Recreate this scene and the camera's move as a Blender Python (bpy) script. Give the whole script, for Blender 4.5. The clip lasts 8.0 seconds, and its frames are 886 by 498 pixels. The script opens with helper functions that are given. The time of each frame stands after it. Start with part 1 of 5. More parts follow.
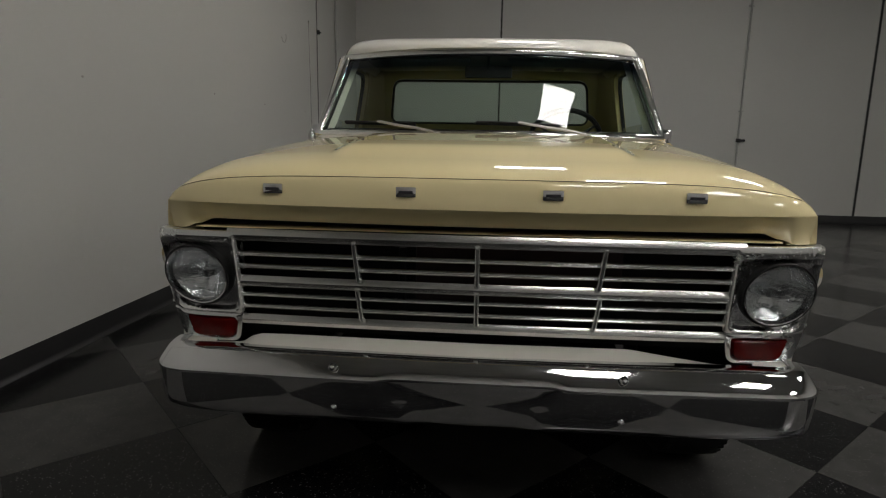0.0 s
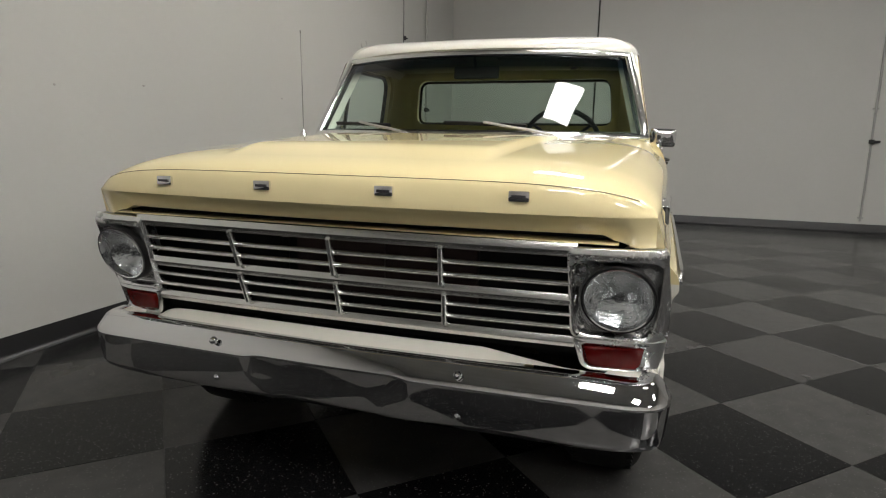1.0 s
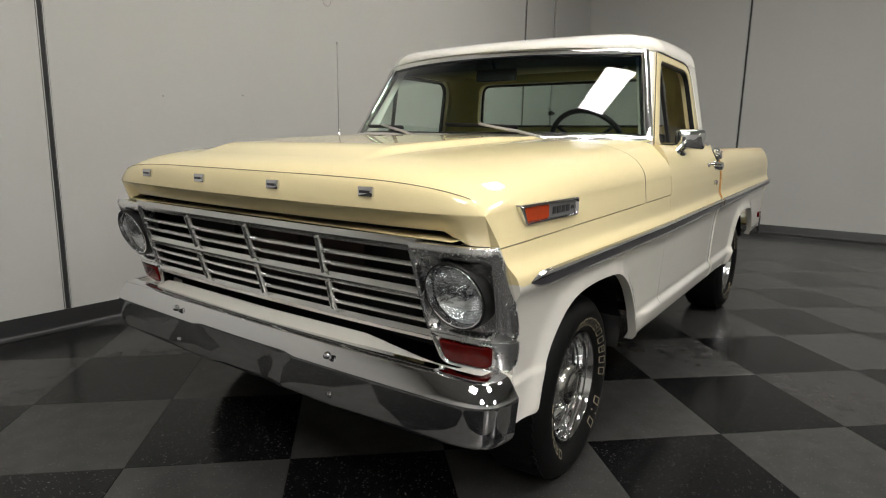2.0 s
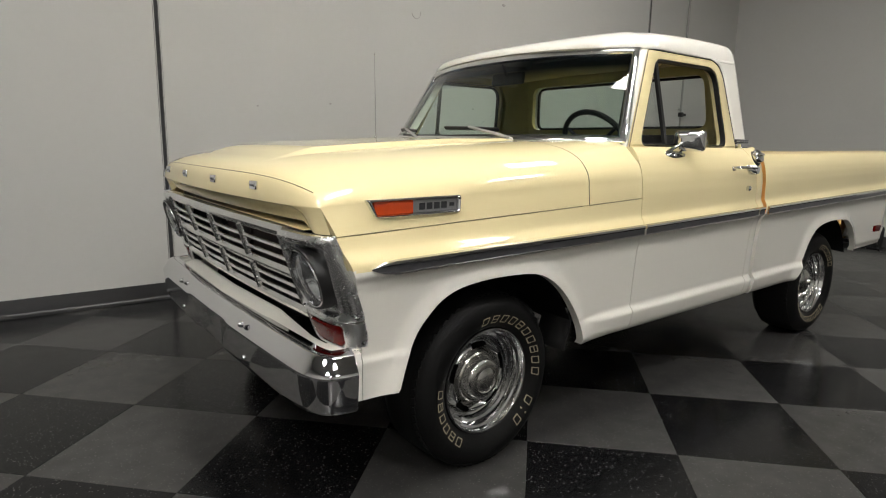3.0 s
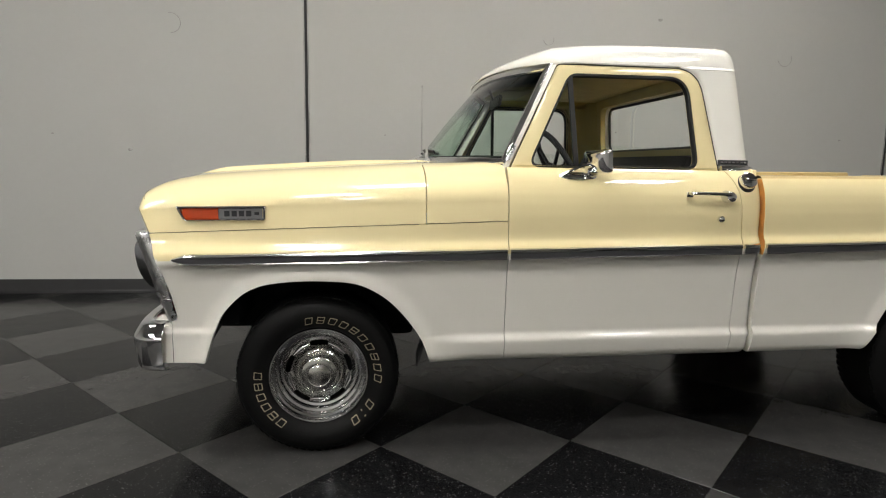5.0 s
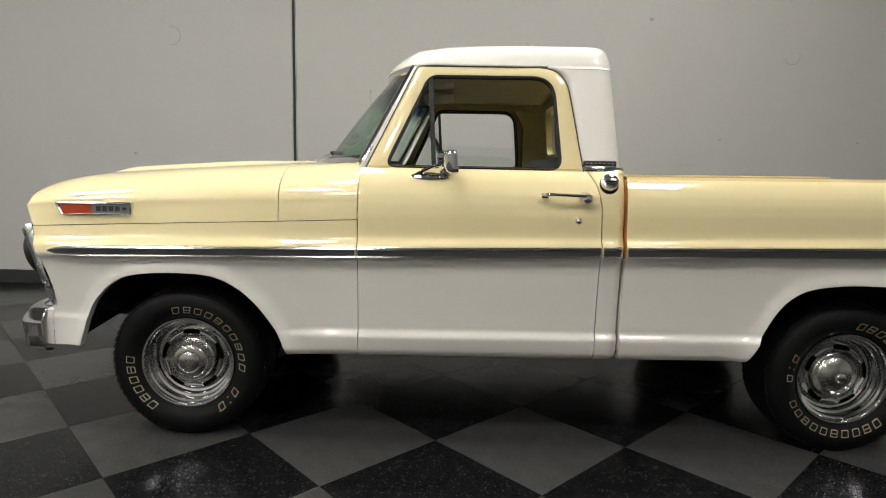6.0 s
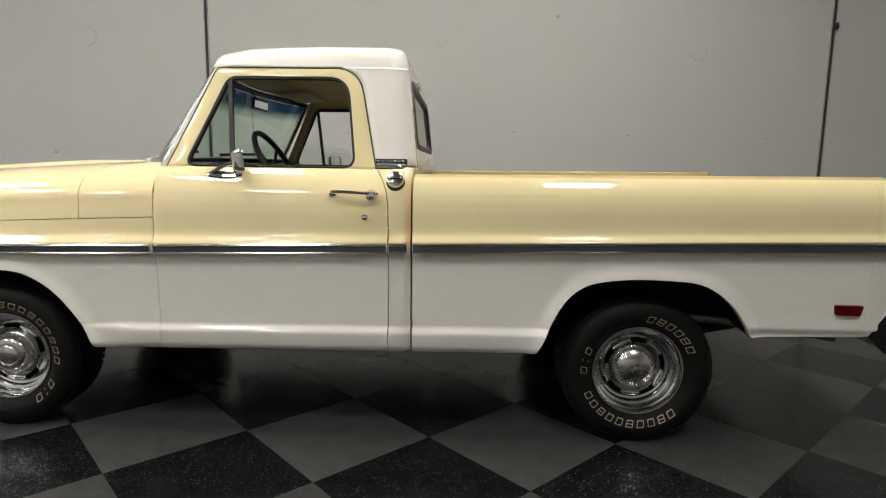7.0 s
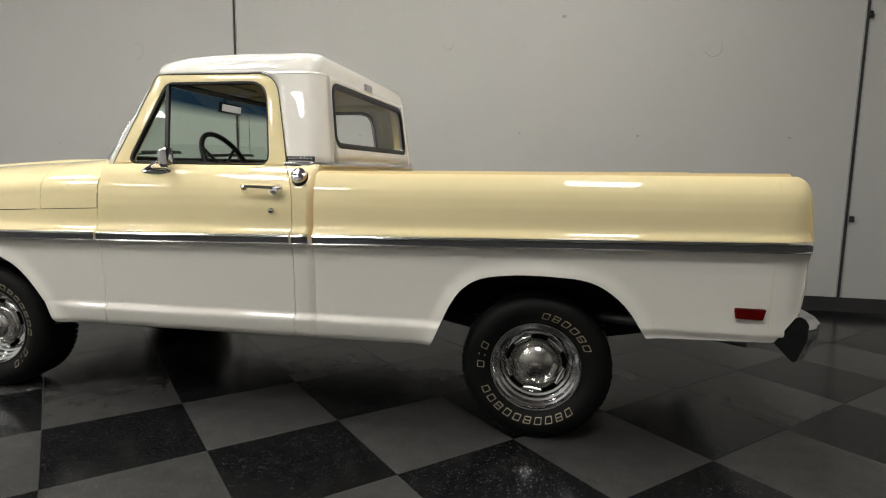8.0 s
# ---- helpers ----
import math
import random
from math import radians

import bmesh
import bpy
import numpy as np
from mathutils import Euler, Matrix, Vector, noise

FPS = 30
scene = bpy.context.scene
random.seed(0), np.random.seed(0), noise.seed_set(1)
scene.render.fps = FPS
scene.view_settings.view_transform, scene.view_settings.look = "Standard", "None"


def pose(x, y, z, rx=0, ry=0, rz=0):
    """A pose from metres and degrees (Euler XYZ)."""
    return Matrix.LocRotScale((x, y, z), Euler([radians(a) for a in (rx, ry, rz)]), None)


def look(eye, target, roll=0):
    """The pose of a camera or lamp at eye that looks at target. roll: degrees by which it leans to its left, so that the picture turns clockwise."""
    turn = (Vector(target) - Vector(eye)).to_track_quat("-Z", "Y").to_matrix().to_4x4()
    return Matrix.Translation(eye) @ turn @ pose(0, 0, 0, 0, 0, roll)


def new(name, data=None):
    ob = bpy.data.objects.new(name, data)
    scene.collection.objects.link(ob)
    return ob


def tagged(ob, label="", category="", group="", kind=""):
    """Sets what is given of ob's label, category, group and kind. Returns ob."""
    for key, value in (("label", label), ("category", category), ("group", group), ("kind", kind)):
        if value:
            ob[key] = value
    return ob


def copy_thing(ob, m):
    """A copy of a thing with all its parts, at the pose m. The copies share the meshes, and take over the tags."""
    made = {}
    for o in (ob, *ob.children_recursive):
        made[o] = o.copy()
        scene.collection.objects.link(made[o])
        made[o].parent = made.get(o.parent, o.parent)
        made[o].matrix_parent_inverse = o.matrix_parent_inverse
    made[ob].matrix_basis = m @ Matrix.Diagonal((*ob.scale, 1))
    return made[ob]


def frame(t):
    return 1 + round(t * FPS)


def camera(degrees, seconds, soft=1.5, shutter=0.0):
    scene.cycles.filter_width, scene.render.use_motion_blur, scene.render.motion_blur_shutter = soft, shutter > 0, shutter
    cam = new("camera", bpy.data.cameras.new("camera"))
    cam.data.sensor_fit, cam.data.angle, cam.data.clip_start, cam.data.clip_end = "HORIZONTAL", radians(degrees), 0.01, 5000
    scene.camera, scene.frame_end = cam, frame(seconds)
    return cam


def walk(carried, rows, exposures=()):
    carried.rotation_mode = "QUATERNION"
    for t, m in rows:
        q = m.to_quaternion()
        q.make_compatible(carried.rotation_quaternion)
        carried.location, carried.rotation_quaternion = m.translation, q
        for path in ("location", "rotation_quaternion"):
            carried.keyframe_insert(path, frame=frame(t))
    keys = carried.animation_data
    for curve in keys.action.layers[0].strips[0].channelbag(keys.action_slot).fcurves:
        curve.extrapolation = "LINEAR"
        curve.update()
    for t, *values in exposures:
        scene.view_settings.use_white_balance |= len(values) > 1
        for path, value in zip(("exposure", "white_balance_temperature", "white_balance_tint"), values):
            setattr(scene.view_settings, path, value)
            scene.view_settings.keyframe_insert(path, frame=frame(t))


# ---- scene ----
cam = camera(73.9, 8.0, soft=1.1)
PATH = [
    (0, (-2.347, -0.019, 1.22), (-0.386, 0.136, 0.859), 1.0),
    (0.5, (-2.341, -0.43, 1.217), (-0.406, -0.078, 0.855), 1.0),
    (1, (-2.27, -0.849, 1.222), (-0.399, -0.242, 0.86), 1.0),
    (1.5, (-2.144, -1.266, 1.223), (-0.384, -0.387, 0.858), 1.1),
    (1.7, (-2.078, -1.431, 1.22), (-0.375, -0.445, 0.858), 1.1),
    (2.8, (-1.556, -2.338, 1.229), (-0.262, -0.854, 0.875), 1.1),
    (3, (-1.428, -2.478, 1.228), (-0.231, -0.915, 0.874), 1.0),
    (3.5, (-1.067, -2.791, 1.225), (-0.105, -1.071, 0.886), 1.0),
    (4, (-0.684, -3.033, 1.235), (0.004, -1.184, 0.908), 1.0),
    (4.2, (-0.518, -3.111, 1.234), (0.074, -1.228, 0.913), 1.0),
    (5.3, (0.507, -3.383, 1.234), (0.647, -1.407, 0.955), 1.0),
    (5.5, (0.697, -3.405, 1.232), (0.782, -1.427, 0.953), 1.0),
    (6, (1.168, -3.442, 1.227), (1.142, -1.461, 0.958), 1.2),
    (6.3, (1.448, -3.446, 1.227), (1.401, -1.464, 0.963), 1.2),
    (6.5, (1.64, -3.458, 1.234), (1.599, -1.477, 0.965), 1.0),
    (7, (2.094, -3.497, 1.251), (2.044, -1.517, 0.969), 0.9),
    (7.5, (2.539, -3.519, 1.245), (2.404, -1.543, 0.967), 0.8),
    (8, (2.972, -3.518, 1.227), (2.609, -1.569, 0.957), 0.9),
]
walk(cam, [(t, look(eye, target, roll)) for t, eye, target, roll in PATH],
     exposures=[(0.0, -1.0), (0.2, -0.35), (0.4, 0.0), (8.0, 0.0)])

# ---- world and lamps ----
world = bpy.data.worlds.new("world")
scene.world = world
world.use_nodes = True
world.node_tree.nodes["Background"].inputs[0].default_value = (0.5, 0.52, 0.55, 1)
world.node_tree.nodes["Background"].inputs[1].default_value = 0.05
LAMP_POWER = 42.0
LAMP_Z = 4.75


# ---- materials ----
def mat(name, color, rough=0.5, metal=0.0, vary=0.0, scale=8.0, bump=0.0, bump_scale=60.0, coat=0.0, emit=0.0, spec=0.5, fine=0.0):
    """A Principled material whose colour and roughness vary at a coarse and a fine scale."""
    m = bpy.data.materials.new(name)
    m.use_nodes = True
    nt = m.node_tree
    b = nt.nodes["Principled BSDF"]
    b.inputs["Base Color"].default_value = (*color, 1)
    b.inputs["Roughness"].default_value = rough
    b.inputs["Metallic"].default_value = metal
    b.inputs["Coat Weight"].default_value = coat
    b.inputs["Coat Roughness"].default_value = 0.02
    b.inputs["Specular IOR Level"].default_value = spec
    if emit:
        b.inputs["Emission Color"].default_value = (*color, 1)
        b.inputs["Emission Strength"].default_value = emit
    tc = nt.nodes.new("ShaderNodeTexCoord")
    if vary:
        n1 = nt.nodes.new("ShaderNodeTexNoise")
        n1.inputs["Scale"].default_value = scale
        n1.inputs["Detail"].default_value = 5
        n2 = nt.nodes.new("ShaderNodeTexNoise")
        n2.inputs["Scale"].default_value = scale * 14
        n2.inputs["Detail"].default_value = 3
        nt.links.new(tc.outputs["Object"], n1.inputs["Vector"])
        nt.links.new(tc.outputs["Object"], n2.inputs["Vector"])
        add = nt.nodes.new("ShaderNodeMath")
        add.operation = "MULTIPLY_ADD"
        add.inputs[1].default_value = 0.4
        nt.links.new(n2.outputs["Fac"], add.inputs[0])
        nt.links.new(n1.outputs["Fac"], add.inputs[2])
        mr = nt.nodes.new("ShaderNodeMapRange")
        mr.inputs["From Min"].default_value, mr.inputs["From Max"].default_value = 0.35, 1.05
        mr.inputs["To Min"].default_value, mr.inputs["To Max"].default_value = 1 - vary, 1 + vary
        nt.links.new(add.outputs[0], mr.inputs["Value"])
        mul = nt.nodes.new("ShaderNodeVectorMath")
        mul.operation = "SCALE"
        mul.inputs[0].default_value = color
        nt.links.new(mr.outputs[0], mul.inputs["Scale"])
        nt.links.new(mul.outputs[0], b.inputs["Base Color"])
        mr2 = nt.nodes.new("ShaderNodeMapRange")
        mr2.inputs["From Min"].default_value, mr2.inputs["From Max"].default_value = 0.35, 1.05
        mr2.inputs["To Min"].default_value, mr2.inputs["To Max"].default_value = rough * (1 - fine), min(1, rough * (1 + fine))
        nt.links.new(add.outputs[0], mr2.inputs["Value"])
        nt.links.new(mr2.outputs[0], b.inputs["Roughness"])
    if bump:
        n3 = nt.nodes.new("ShaderNodeTexNoise")
        n3.inputs["Scale"].default_value = bump_scale
        n3.inputs["Detail"].default_value = 4
        nt.links.new(tc.outputs["Object"], n3.inputs["Vector"])
        bp = nt.nodes.new("ShaderNodeBump")
        bp.inputs["Strength"].default_value = bump
        bp.inputs["Distance"].default_value = 0.004
        nt.links.new(n3.outputs["Fac"], bp.inputs["Height"])
        nt.links.new(bp.outputs[0], b.inputs["Normal"])
    return m


def glass_mat(name, tint, band=None):
    """Clear pane: tinted straight transmission with mirror gloss by Fresnel; band: colour of a sun strip along the pane's top."""
    m = bpy.data.materials.new(name)
    m.use_nodes = True
    nt = m.node_tree
    nt.nodes.remove(nt.nodes["Principled BSDF"])
    tr = nt.nodes.new("ShaderNodeBsdfTransparent")
    tr.inputs[0].default_value = (*tint, 1)
    if band:
        tc = nt.nodes.new("ShaderNodeTexCoord")
        sep = nt.nodes.new("ShaderNodeSeparateXYZ")
        nt.links.new(tc.outputs["Object"], sep.inputs[0])
        mr = nt.nodes.new("ShaderNodeMapRange")
        mr.inputs["From Min"].default_value, mr.inputs["From Max"].default_value = band[1], band[2]
        nt.links.new(sep.outputs["Z"], mr.inputs["Value"])
        mx = nt.nodes.new("ShaderNodeMixRGB")
        mx.inputs[1].default_value, mx.inputs[2].default_value = (*tint, 1), (*band[0], 1)
        nt.links.new(mr.outputs[0], mx.inputs[0])
        nt.links.new(mx.outputs[0], tr.inputs[0])
    gl = nt.nodes.new("ShaderNodeBsdfGlossy")
    gl.inputs["Roughness"].default_value = 0.0
    lw = nt.nodes.new("ShaderNodeLayerWeight")
    lw.inputs[0].default_value = 0.5
    pw = nt.nodes.new("ShaderNodeMath")
    pw.operation = "POWER"
    pw.inputs[1].default_value = 5.0
    nt.links.new(lw.outputs["Facing"], pw.inputs[0])
    fr = nt.nodes.new("ShaderNodeMath")
    fr.operation = "MULTIPLY_ADD"
    fr.inputs[1].default_value, fr.inputs[2].default_value = 0.9, 0.06
    nt.links.new(pw.outputs[0], fr.inputs[0])
    mix = nt.nodes.new("ShaderNodeMixShader")
    nt.links.new(fr.outputs[0], mix.inputs[0])
    nt.links.new(tr.outputs[0], mix.inputs[1])
    nt.links.new(gl.outputs[0], mix.inputs[2])
    nt.links.new(mix.outputs[0], nt.nodes["Material Output"].inputs[0])
    return m


def tile_mat(name, color, fleck, amount, rough):
    """Vinyl composition tile: marbled base with small flecks and waxed, uneven gloss."""
    m = mat(name, color, rough, 0, 0.22, 9.0, 0.03, 25.0, fine=0.3, spec=0.15)
    nt = m.node_tree
    b = nt.nodes["Principled BSDF"]
    src = b.inputs["Base Color"].links[0].from_socket
    tc = nt.nodes.new("ShaderNodeTexCoord")
    info = nt.nodes.new("ShaderNodeObjectInfo")
    off = nt.nodes.new("ShaderNodeVectorMath")
    off.operation = "MULTIPLY_ADD"
    off.inputs[1].default_value = (37, 53, 11)
    cmb = nt.nodes.new("ShaderNodeCombineXYZ")
    for i in range(3):
        nt.links.new(info.outputs["Random"], cmb.inputs[i])
    nt.links.new(cmb.outputs[0], off.inputs[0])
    nt.links.new(tc.outputs["Object"], off.inputs[2])
    vo = nt.nodes.new("ShaderNodeTexVoronoi")
    vo.inputs["Scale"].default_value = 95
    nt.links.new(off.outputs[0], vo.inputs["Vector"])
    sep = nt.nodes.new("ShaderNodeSeparateColor")
    nt.links.new(vo.outputs["Color"], sep.inputs[0])
    pick = nt.nodes.new("ShaderNodeMath")
    pick.operation = "GREATER_THAN"
    pick.inputs[1].default_value = 1 - amount
    nt.links.new(sep.outputs[0], pick.inputs[0])
    near = nt.nodes.new("ShaderNodeMath")
    near.operation = "LESS_THAN"
    near.inputs[1].default_value = 0.22
    nt.links.new(vo.outputs["Distance"], near.inputs[0])
    both = nt.nodes.new("ShaderNodeMath")
    both.operation = "MULTIPLY"
    nt.links.new(pick.outputs[0], both.inputs[0])
    nt.links.new(near.outputs[0], both.inputs[1])
    mx = nt.nodes.new("ShaderNodeMixRGB")
    mx.inputs[2].default_value = (*fleck, 1)
    nt.links.new(both.outputs[0], mx.inputs[0])
    nt.links.new(src, mx.inputs[1])
    tone = nt.nodes.new("ShaderNodeMapRange")
    tone.inputs["To Min"].default_value, tone.inputs["To Max"].default_value = 0.88, 1.12
    nt.links.new(info.outputs["Random"], tone.inputs["Value"])
    sc = nt.nodes.new("ShaderNodeVectorMath")
    sc.operation = "SCALE"
    nt.links.new(mx.outputs[0], sc.inputs[0])
    nt.links.new(tone.outputs[0], sc.inputs["Scale"])
    nt.links.new(sc.outputs[0], b.inputs["Base Color"])
    return m


YELLOW = mat("yellow_paint", (0.82, 0.70, 0.40), 0.5, coat=1.0, spec=0.05)
WHITE = mat("white_paint", (0.825, 0.80, 0.73), 0.5, coat=1.0, spec=0.05)
GAPLINE = mat("dark_yellow_panel_gap", (0.10, 0.07, 0.03), 0.6)
CHROME = mat("chrome", (0.76, 0.76, 0.77), 0.05, 1.0)
BRIGHT = mat("bright_aluminium", (0.74, 0.74, 0.72), 0.24, 1.0, 0.03, 9, 0.0, fine=0.06)
STEEL = mat("polished_steel", (0.72, 0.72, 0.72), 0.10, 1.0, 0.04, 9, 0.0, fine=0.08)
CAST = mat("polished_cast_surround", (0.80, 0.80, 0.80), 0.27, 1.0, 0.03, 9, fine=0.06)
FLAP = mat("black_rubber_flap", (0.006, 0.006, 0.006), 0.85, 0, 0.2, 12)
SEAMLINE = mat("fine_white_paint_seam", (0.34, 0.32, 0.27), 0.5)
ARM = mat("dull_silver_wiper_arm", (0.50, 0.50, 0.49), 0.35, 0.6)
HUB = mat("hub_cap_steel", (0.56, 0.55, 0.52), 0.25, 1.0, 0.04, 9, fine=0.06)
BAND = mat("grey_moulding_band", (0.085, 0.085, 0.09), 0.30, 0.5)
TRIM = mat("bright_trim", (0.80, 0.80, 0.79), 0.14, 1.0)
INSERT = mat("grey_black_insert", (0.05, 0.05, 0.055), 0.3, 0.3, 0.1, 10)
PLATE = mat("satin_grey_badge_plate", (0.30, 0.30, 0.30), 0.30, 0.5, 0.05, 20)
RUBBER = mat("tyre_rubber", (0.0055, 0.0055, 0.0055), 0.6, 0, 0.2, 12, 0.25, 90, spec=0.18)
SEAL = mat("rubber_seal", (0.01, 0.01, 0.01), 0.45)
LETTER = mat("raised_white_rubber", (0.37, 0.32, 0.22), 0.7, 0, 0.15, 40)
CREAM = mat("cream_interior_paint", (0.50, 0.42, 0.17), 0.35, 0, 0.05, 5)
LINER = mat("tan_headliner_board", (0.55, 0.48, 0.27), 0.8, 0, 0.1, 9, 0.1, 120)
VISOR = mat("tan_visor_vinyl", (0.42, 0.37, 0.24), 0.6, 0, 0.1, 12, 0.1, 140)
VINYL = mat("black_vinyl", (0.022, 0.022, 0.024), 0.45, 0, 0.15, 14, 0.15, 150)
RED = mat("red_lens", (0.100, 0.0025, 0.002), 0.16, 0, 0.25, 26, 0.12, 160, spec=0.2)
AMBER = mat("orange_lens", (0.62, 0.07, 0.012), 0.1, 0, 0.1, 30, 0.2, 120, coat=1.0)
REFLECTOR = mat("headlamp_reflector", (0.80, 0.81, 0.82), 0.10, 1.0, bump=0.9, bump_scale=75.0)
UNDER = mat("underbody_black", (0.009, 0.009, 0.0095), 0.7, 0, 0.3, 10, spec=0.15)
DULL = mat("grey_suspension_steel", (0.12, 0.12, 0.12), 0.5, 0.6, 0.3, 12)
DARKRED = mat("dark_red_radiator_support", (0.016, 0.003, 0.002), 0.7, 0, 0.2, 12)
BEDPAINT = mat("bed_tan_paint", (0.60, 0.45, 0.20), 0.35, 0, 0.06, 4, coat=0.6)
RUST = mat("orange_brown_stained_edge", (0.62, 0.29, 0.07), 0.45, 0, 0.35, 22)
GLASS = glass_mat("clear_glass", (0.93, 0.96, 0.94))
SCREEN = glass_mat("tinted_windscreen", (0.70, 0.84, 0.75), ((0.02, 0.068, 0.135), 1.535, 1.60))
MIRROR = mat("mirror_silver", (0.85, 0.86, 0.87), 0.01, 1.0)
WALL = mat("grey_wall_paint", (0.50, 0.495, 0.47), 0.55, 0, 0.035, 1.3, 0.12, 30, fine=0.2)
SEAM = mat("dark_joint_sealant", (0.02, 0.02, 0.02), 0.7, 0, 0.2, 10)
COVE = mat("black_vinyl_base", (0.018, 0.018, 0.019), 0.35, 0, 0.2, 6, 0.05, 20)
CEIL = mat("dark_ceiling_paint", (0.36, 0.36, 0.36), 0.8, 0, 0.1, 2)
CONDUIT = mat("grey_painted_pipe", (0.36, 0.36, 0.34), 0.5, 0, 0.1, 10)
SCUFF = mat("wall_patch_scuff", (0.36, 0.35, 0.33), 0.7, 0, 0.2, 30)
TILE_B = tile_mat("black_floor_tile", (0.0065, 0.0065, 0.007), (0.125, 0.125, 0.120), 0.34, 0.20)
TILE_G = tile_mat("grey_floor_tile", (0.0440, 0.0431, 0.0416), (0.088, 0.087, 0.083), 0.34, 0.21)
GROUT = mat("floor_adhesive", (0.012, 0.012, 0.012), 0.7)


# ---- mesh helpers ----
def sheet(bm, rows, mi=0, closed=False, pick=None):
    """Faces between rows of points; equal points are joined later. pick(i, j) gives a material index."""
    vs = [[bm.verts.new(p) for p in r] for r in rows]
    for i in range(len(vs) - 1):
        n = len(vs[i])
        for j in range(n if closed else n - 1):
            k = (j + 1) % n
            q = [vs[i][j], vs[i + 1][j], vs[i + 1][k], vs[i][k]]
            cs = []
            for v in q:
                if not any((v.co - c.co).length < 1e-5 for c in cs):
                    cs.append(v)
            if len(cs) >= 3:
                f = bm.faces.new(cs)
                f.material_index = pick(i, j) if pick else mi
    return vs


def cap(bm, loop, mi=0):
    f = bm.faces.new(loop)
    f.material_index = mi


def box(bm, cx, cy, cz, sx, sy, sz, mi=0, bevel=0.0, rot=None):
    r = bmesh.ops.create_cube(bm, size=1)
    m = Matrix.Translation((cx, cy, cz)) @ (rot.to_4x4() if rot else Matrix()) @ Matrix.Diagonal((sx, sy, sz, 1))
    bmesh.ops.transform(bm, matrix=m, verts=r["verts"])
    fs = list({f for v in r["verts"] for f in v.link_faces})
    for f in fs:
        f.material_index = mi
    if bevel:
        es = list({e for f in fs for e in f.edges})
        bmesh.ops.bevel(bm, geom=es, offset=bevel, segments=2, affect="EDGES", profile=0.6)


def lathe(bm, prof, n=48, mi=0, axis="y", at=(0, 0, 0), pick=None):
    """Turns (radius, offset) pairs about an axis."""
    rows = []
    for r, o in prof:
        row = []
        for k in range(n):
            a = 2 * math.pi * k / n
            c, s = r * math.cos(a), r * math.sin(a)
            p = {"y": (c, o, s), "x": (o, c, s), "z": (c, s, o)}[axis]
            row.append((p[0] + at[0], p[1] + at[1], p[2] + at[2]))
        rows.append(row)
    return sheet(bm, rows, mi, True, pick)


def sweep(bm, path, prof, up=(0, 0, 1), mi=0, closed=False, ends=True):
    """Carries a closed 2D profile (side, up) along a path."""
    pts = [Vector(p) for p in path]
    rows = []
    n = len(pts)
    for i, p in enumerate(pts):
        a = pts[(i - 1) % n] if closed or i else p
        b = pts[(i + 1) % n] if closed or i < n - 1 else p
        d = (b - a).normalized()
        u = Vector(up[i]) if isinstance(up, list) else Vector(up)
        s = d.cross(u).normalized()
        w = s.cross(d).normalized()
        rows.append([p + s * q[0] + w * q[1] for q in prof])
    if closed:
        rows.append(rows[0])
    vs = sheet(bm, rows, mi, True)
    if ends and not closed:
        cap(bm, vs[0], mi)
        cap(bm, vs[-1][::-1], mi)


def ring(r, n=10, ry=None):
    return [(r * math.cos(2 * math.pi * k / n), (ry or r) * math.sin(2 * math.pi * k / n)) for k in range(n)]


def tube(bm, path, r, n=10, up=(0, 0, 1), mi=0, closed=False):
    sweep(bm, path, ring(r, n), up, mi, closed)


def rounded(pts, radii, k=7):
    """A polygon with rounded corners, k+1 points a corner."""
    out = []
    n = len(pts)
    for i in range(n):
        p, a, b = Vector(pts[i]), Vector(pts[i - 1]), Vector(pts[(i + 1) % n])
        r = radii[i] if isinstance(radii, (list, tuple)) else radii
        u, v = (a - p).normalized(), (b - p).normalized()
        p0, p1 = p + u * r, p + v * r
        for j in range(k + 1):
            t = j / k
            out.append(tuple((1 - t) ** 2 * p0 + 2 * t * (1 - t) * p + t * t * p1))
    return out


def smooth_path(pts, n=8, closed=False):
    """Catmull-Rom through points."""
    P = [Vector(p) for p in pts]
    out = []
    m = len(P)
    for i in range(m if closed else m - 1):
        g = (lambda k: P[k % m]) if closed else (lambda k: P[max(0, min(m - 1, k))])
        a, b, c, d = g(i - 1), g(i), g(i + 1), g(i + 2)
        for j in range(n):
            t = j / n
            out.append(0.5 * ((2 * b) + (c - a) * t + (2 * a - 5 * b + 4 * c - d) * t * t + (3 * b - a - 3 * c + d) * t ** 3))
    if not closed:
        out.append(P[-1])
    return out


def lerp_table(tab, x):
    if x <= tab[0][0]:
        return tab[0][1]
    for (a, va), (b, vb) in zip(tab, tab[1:]):
        if x <= b:
            return va + (vb - va) * (x - a) / (b - a)
    return tab[-1][1]


def sstep(a, b, x):
    t = max(0.0, min(1.0, (x - a) / (b - a)))
    return t * t * (3 - 2 * t)


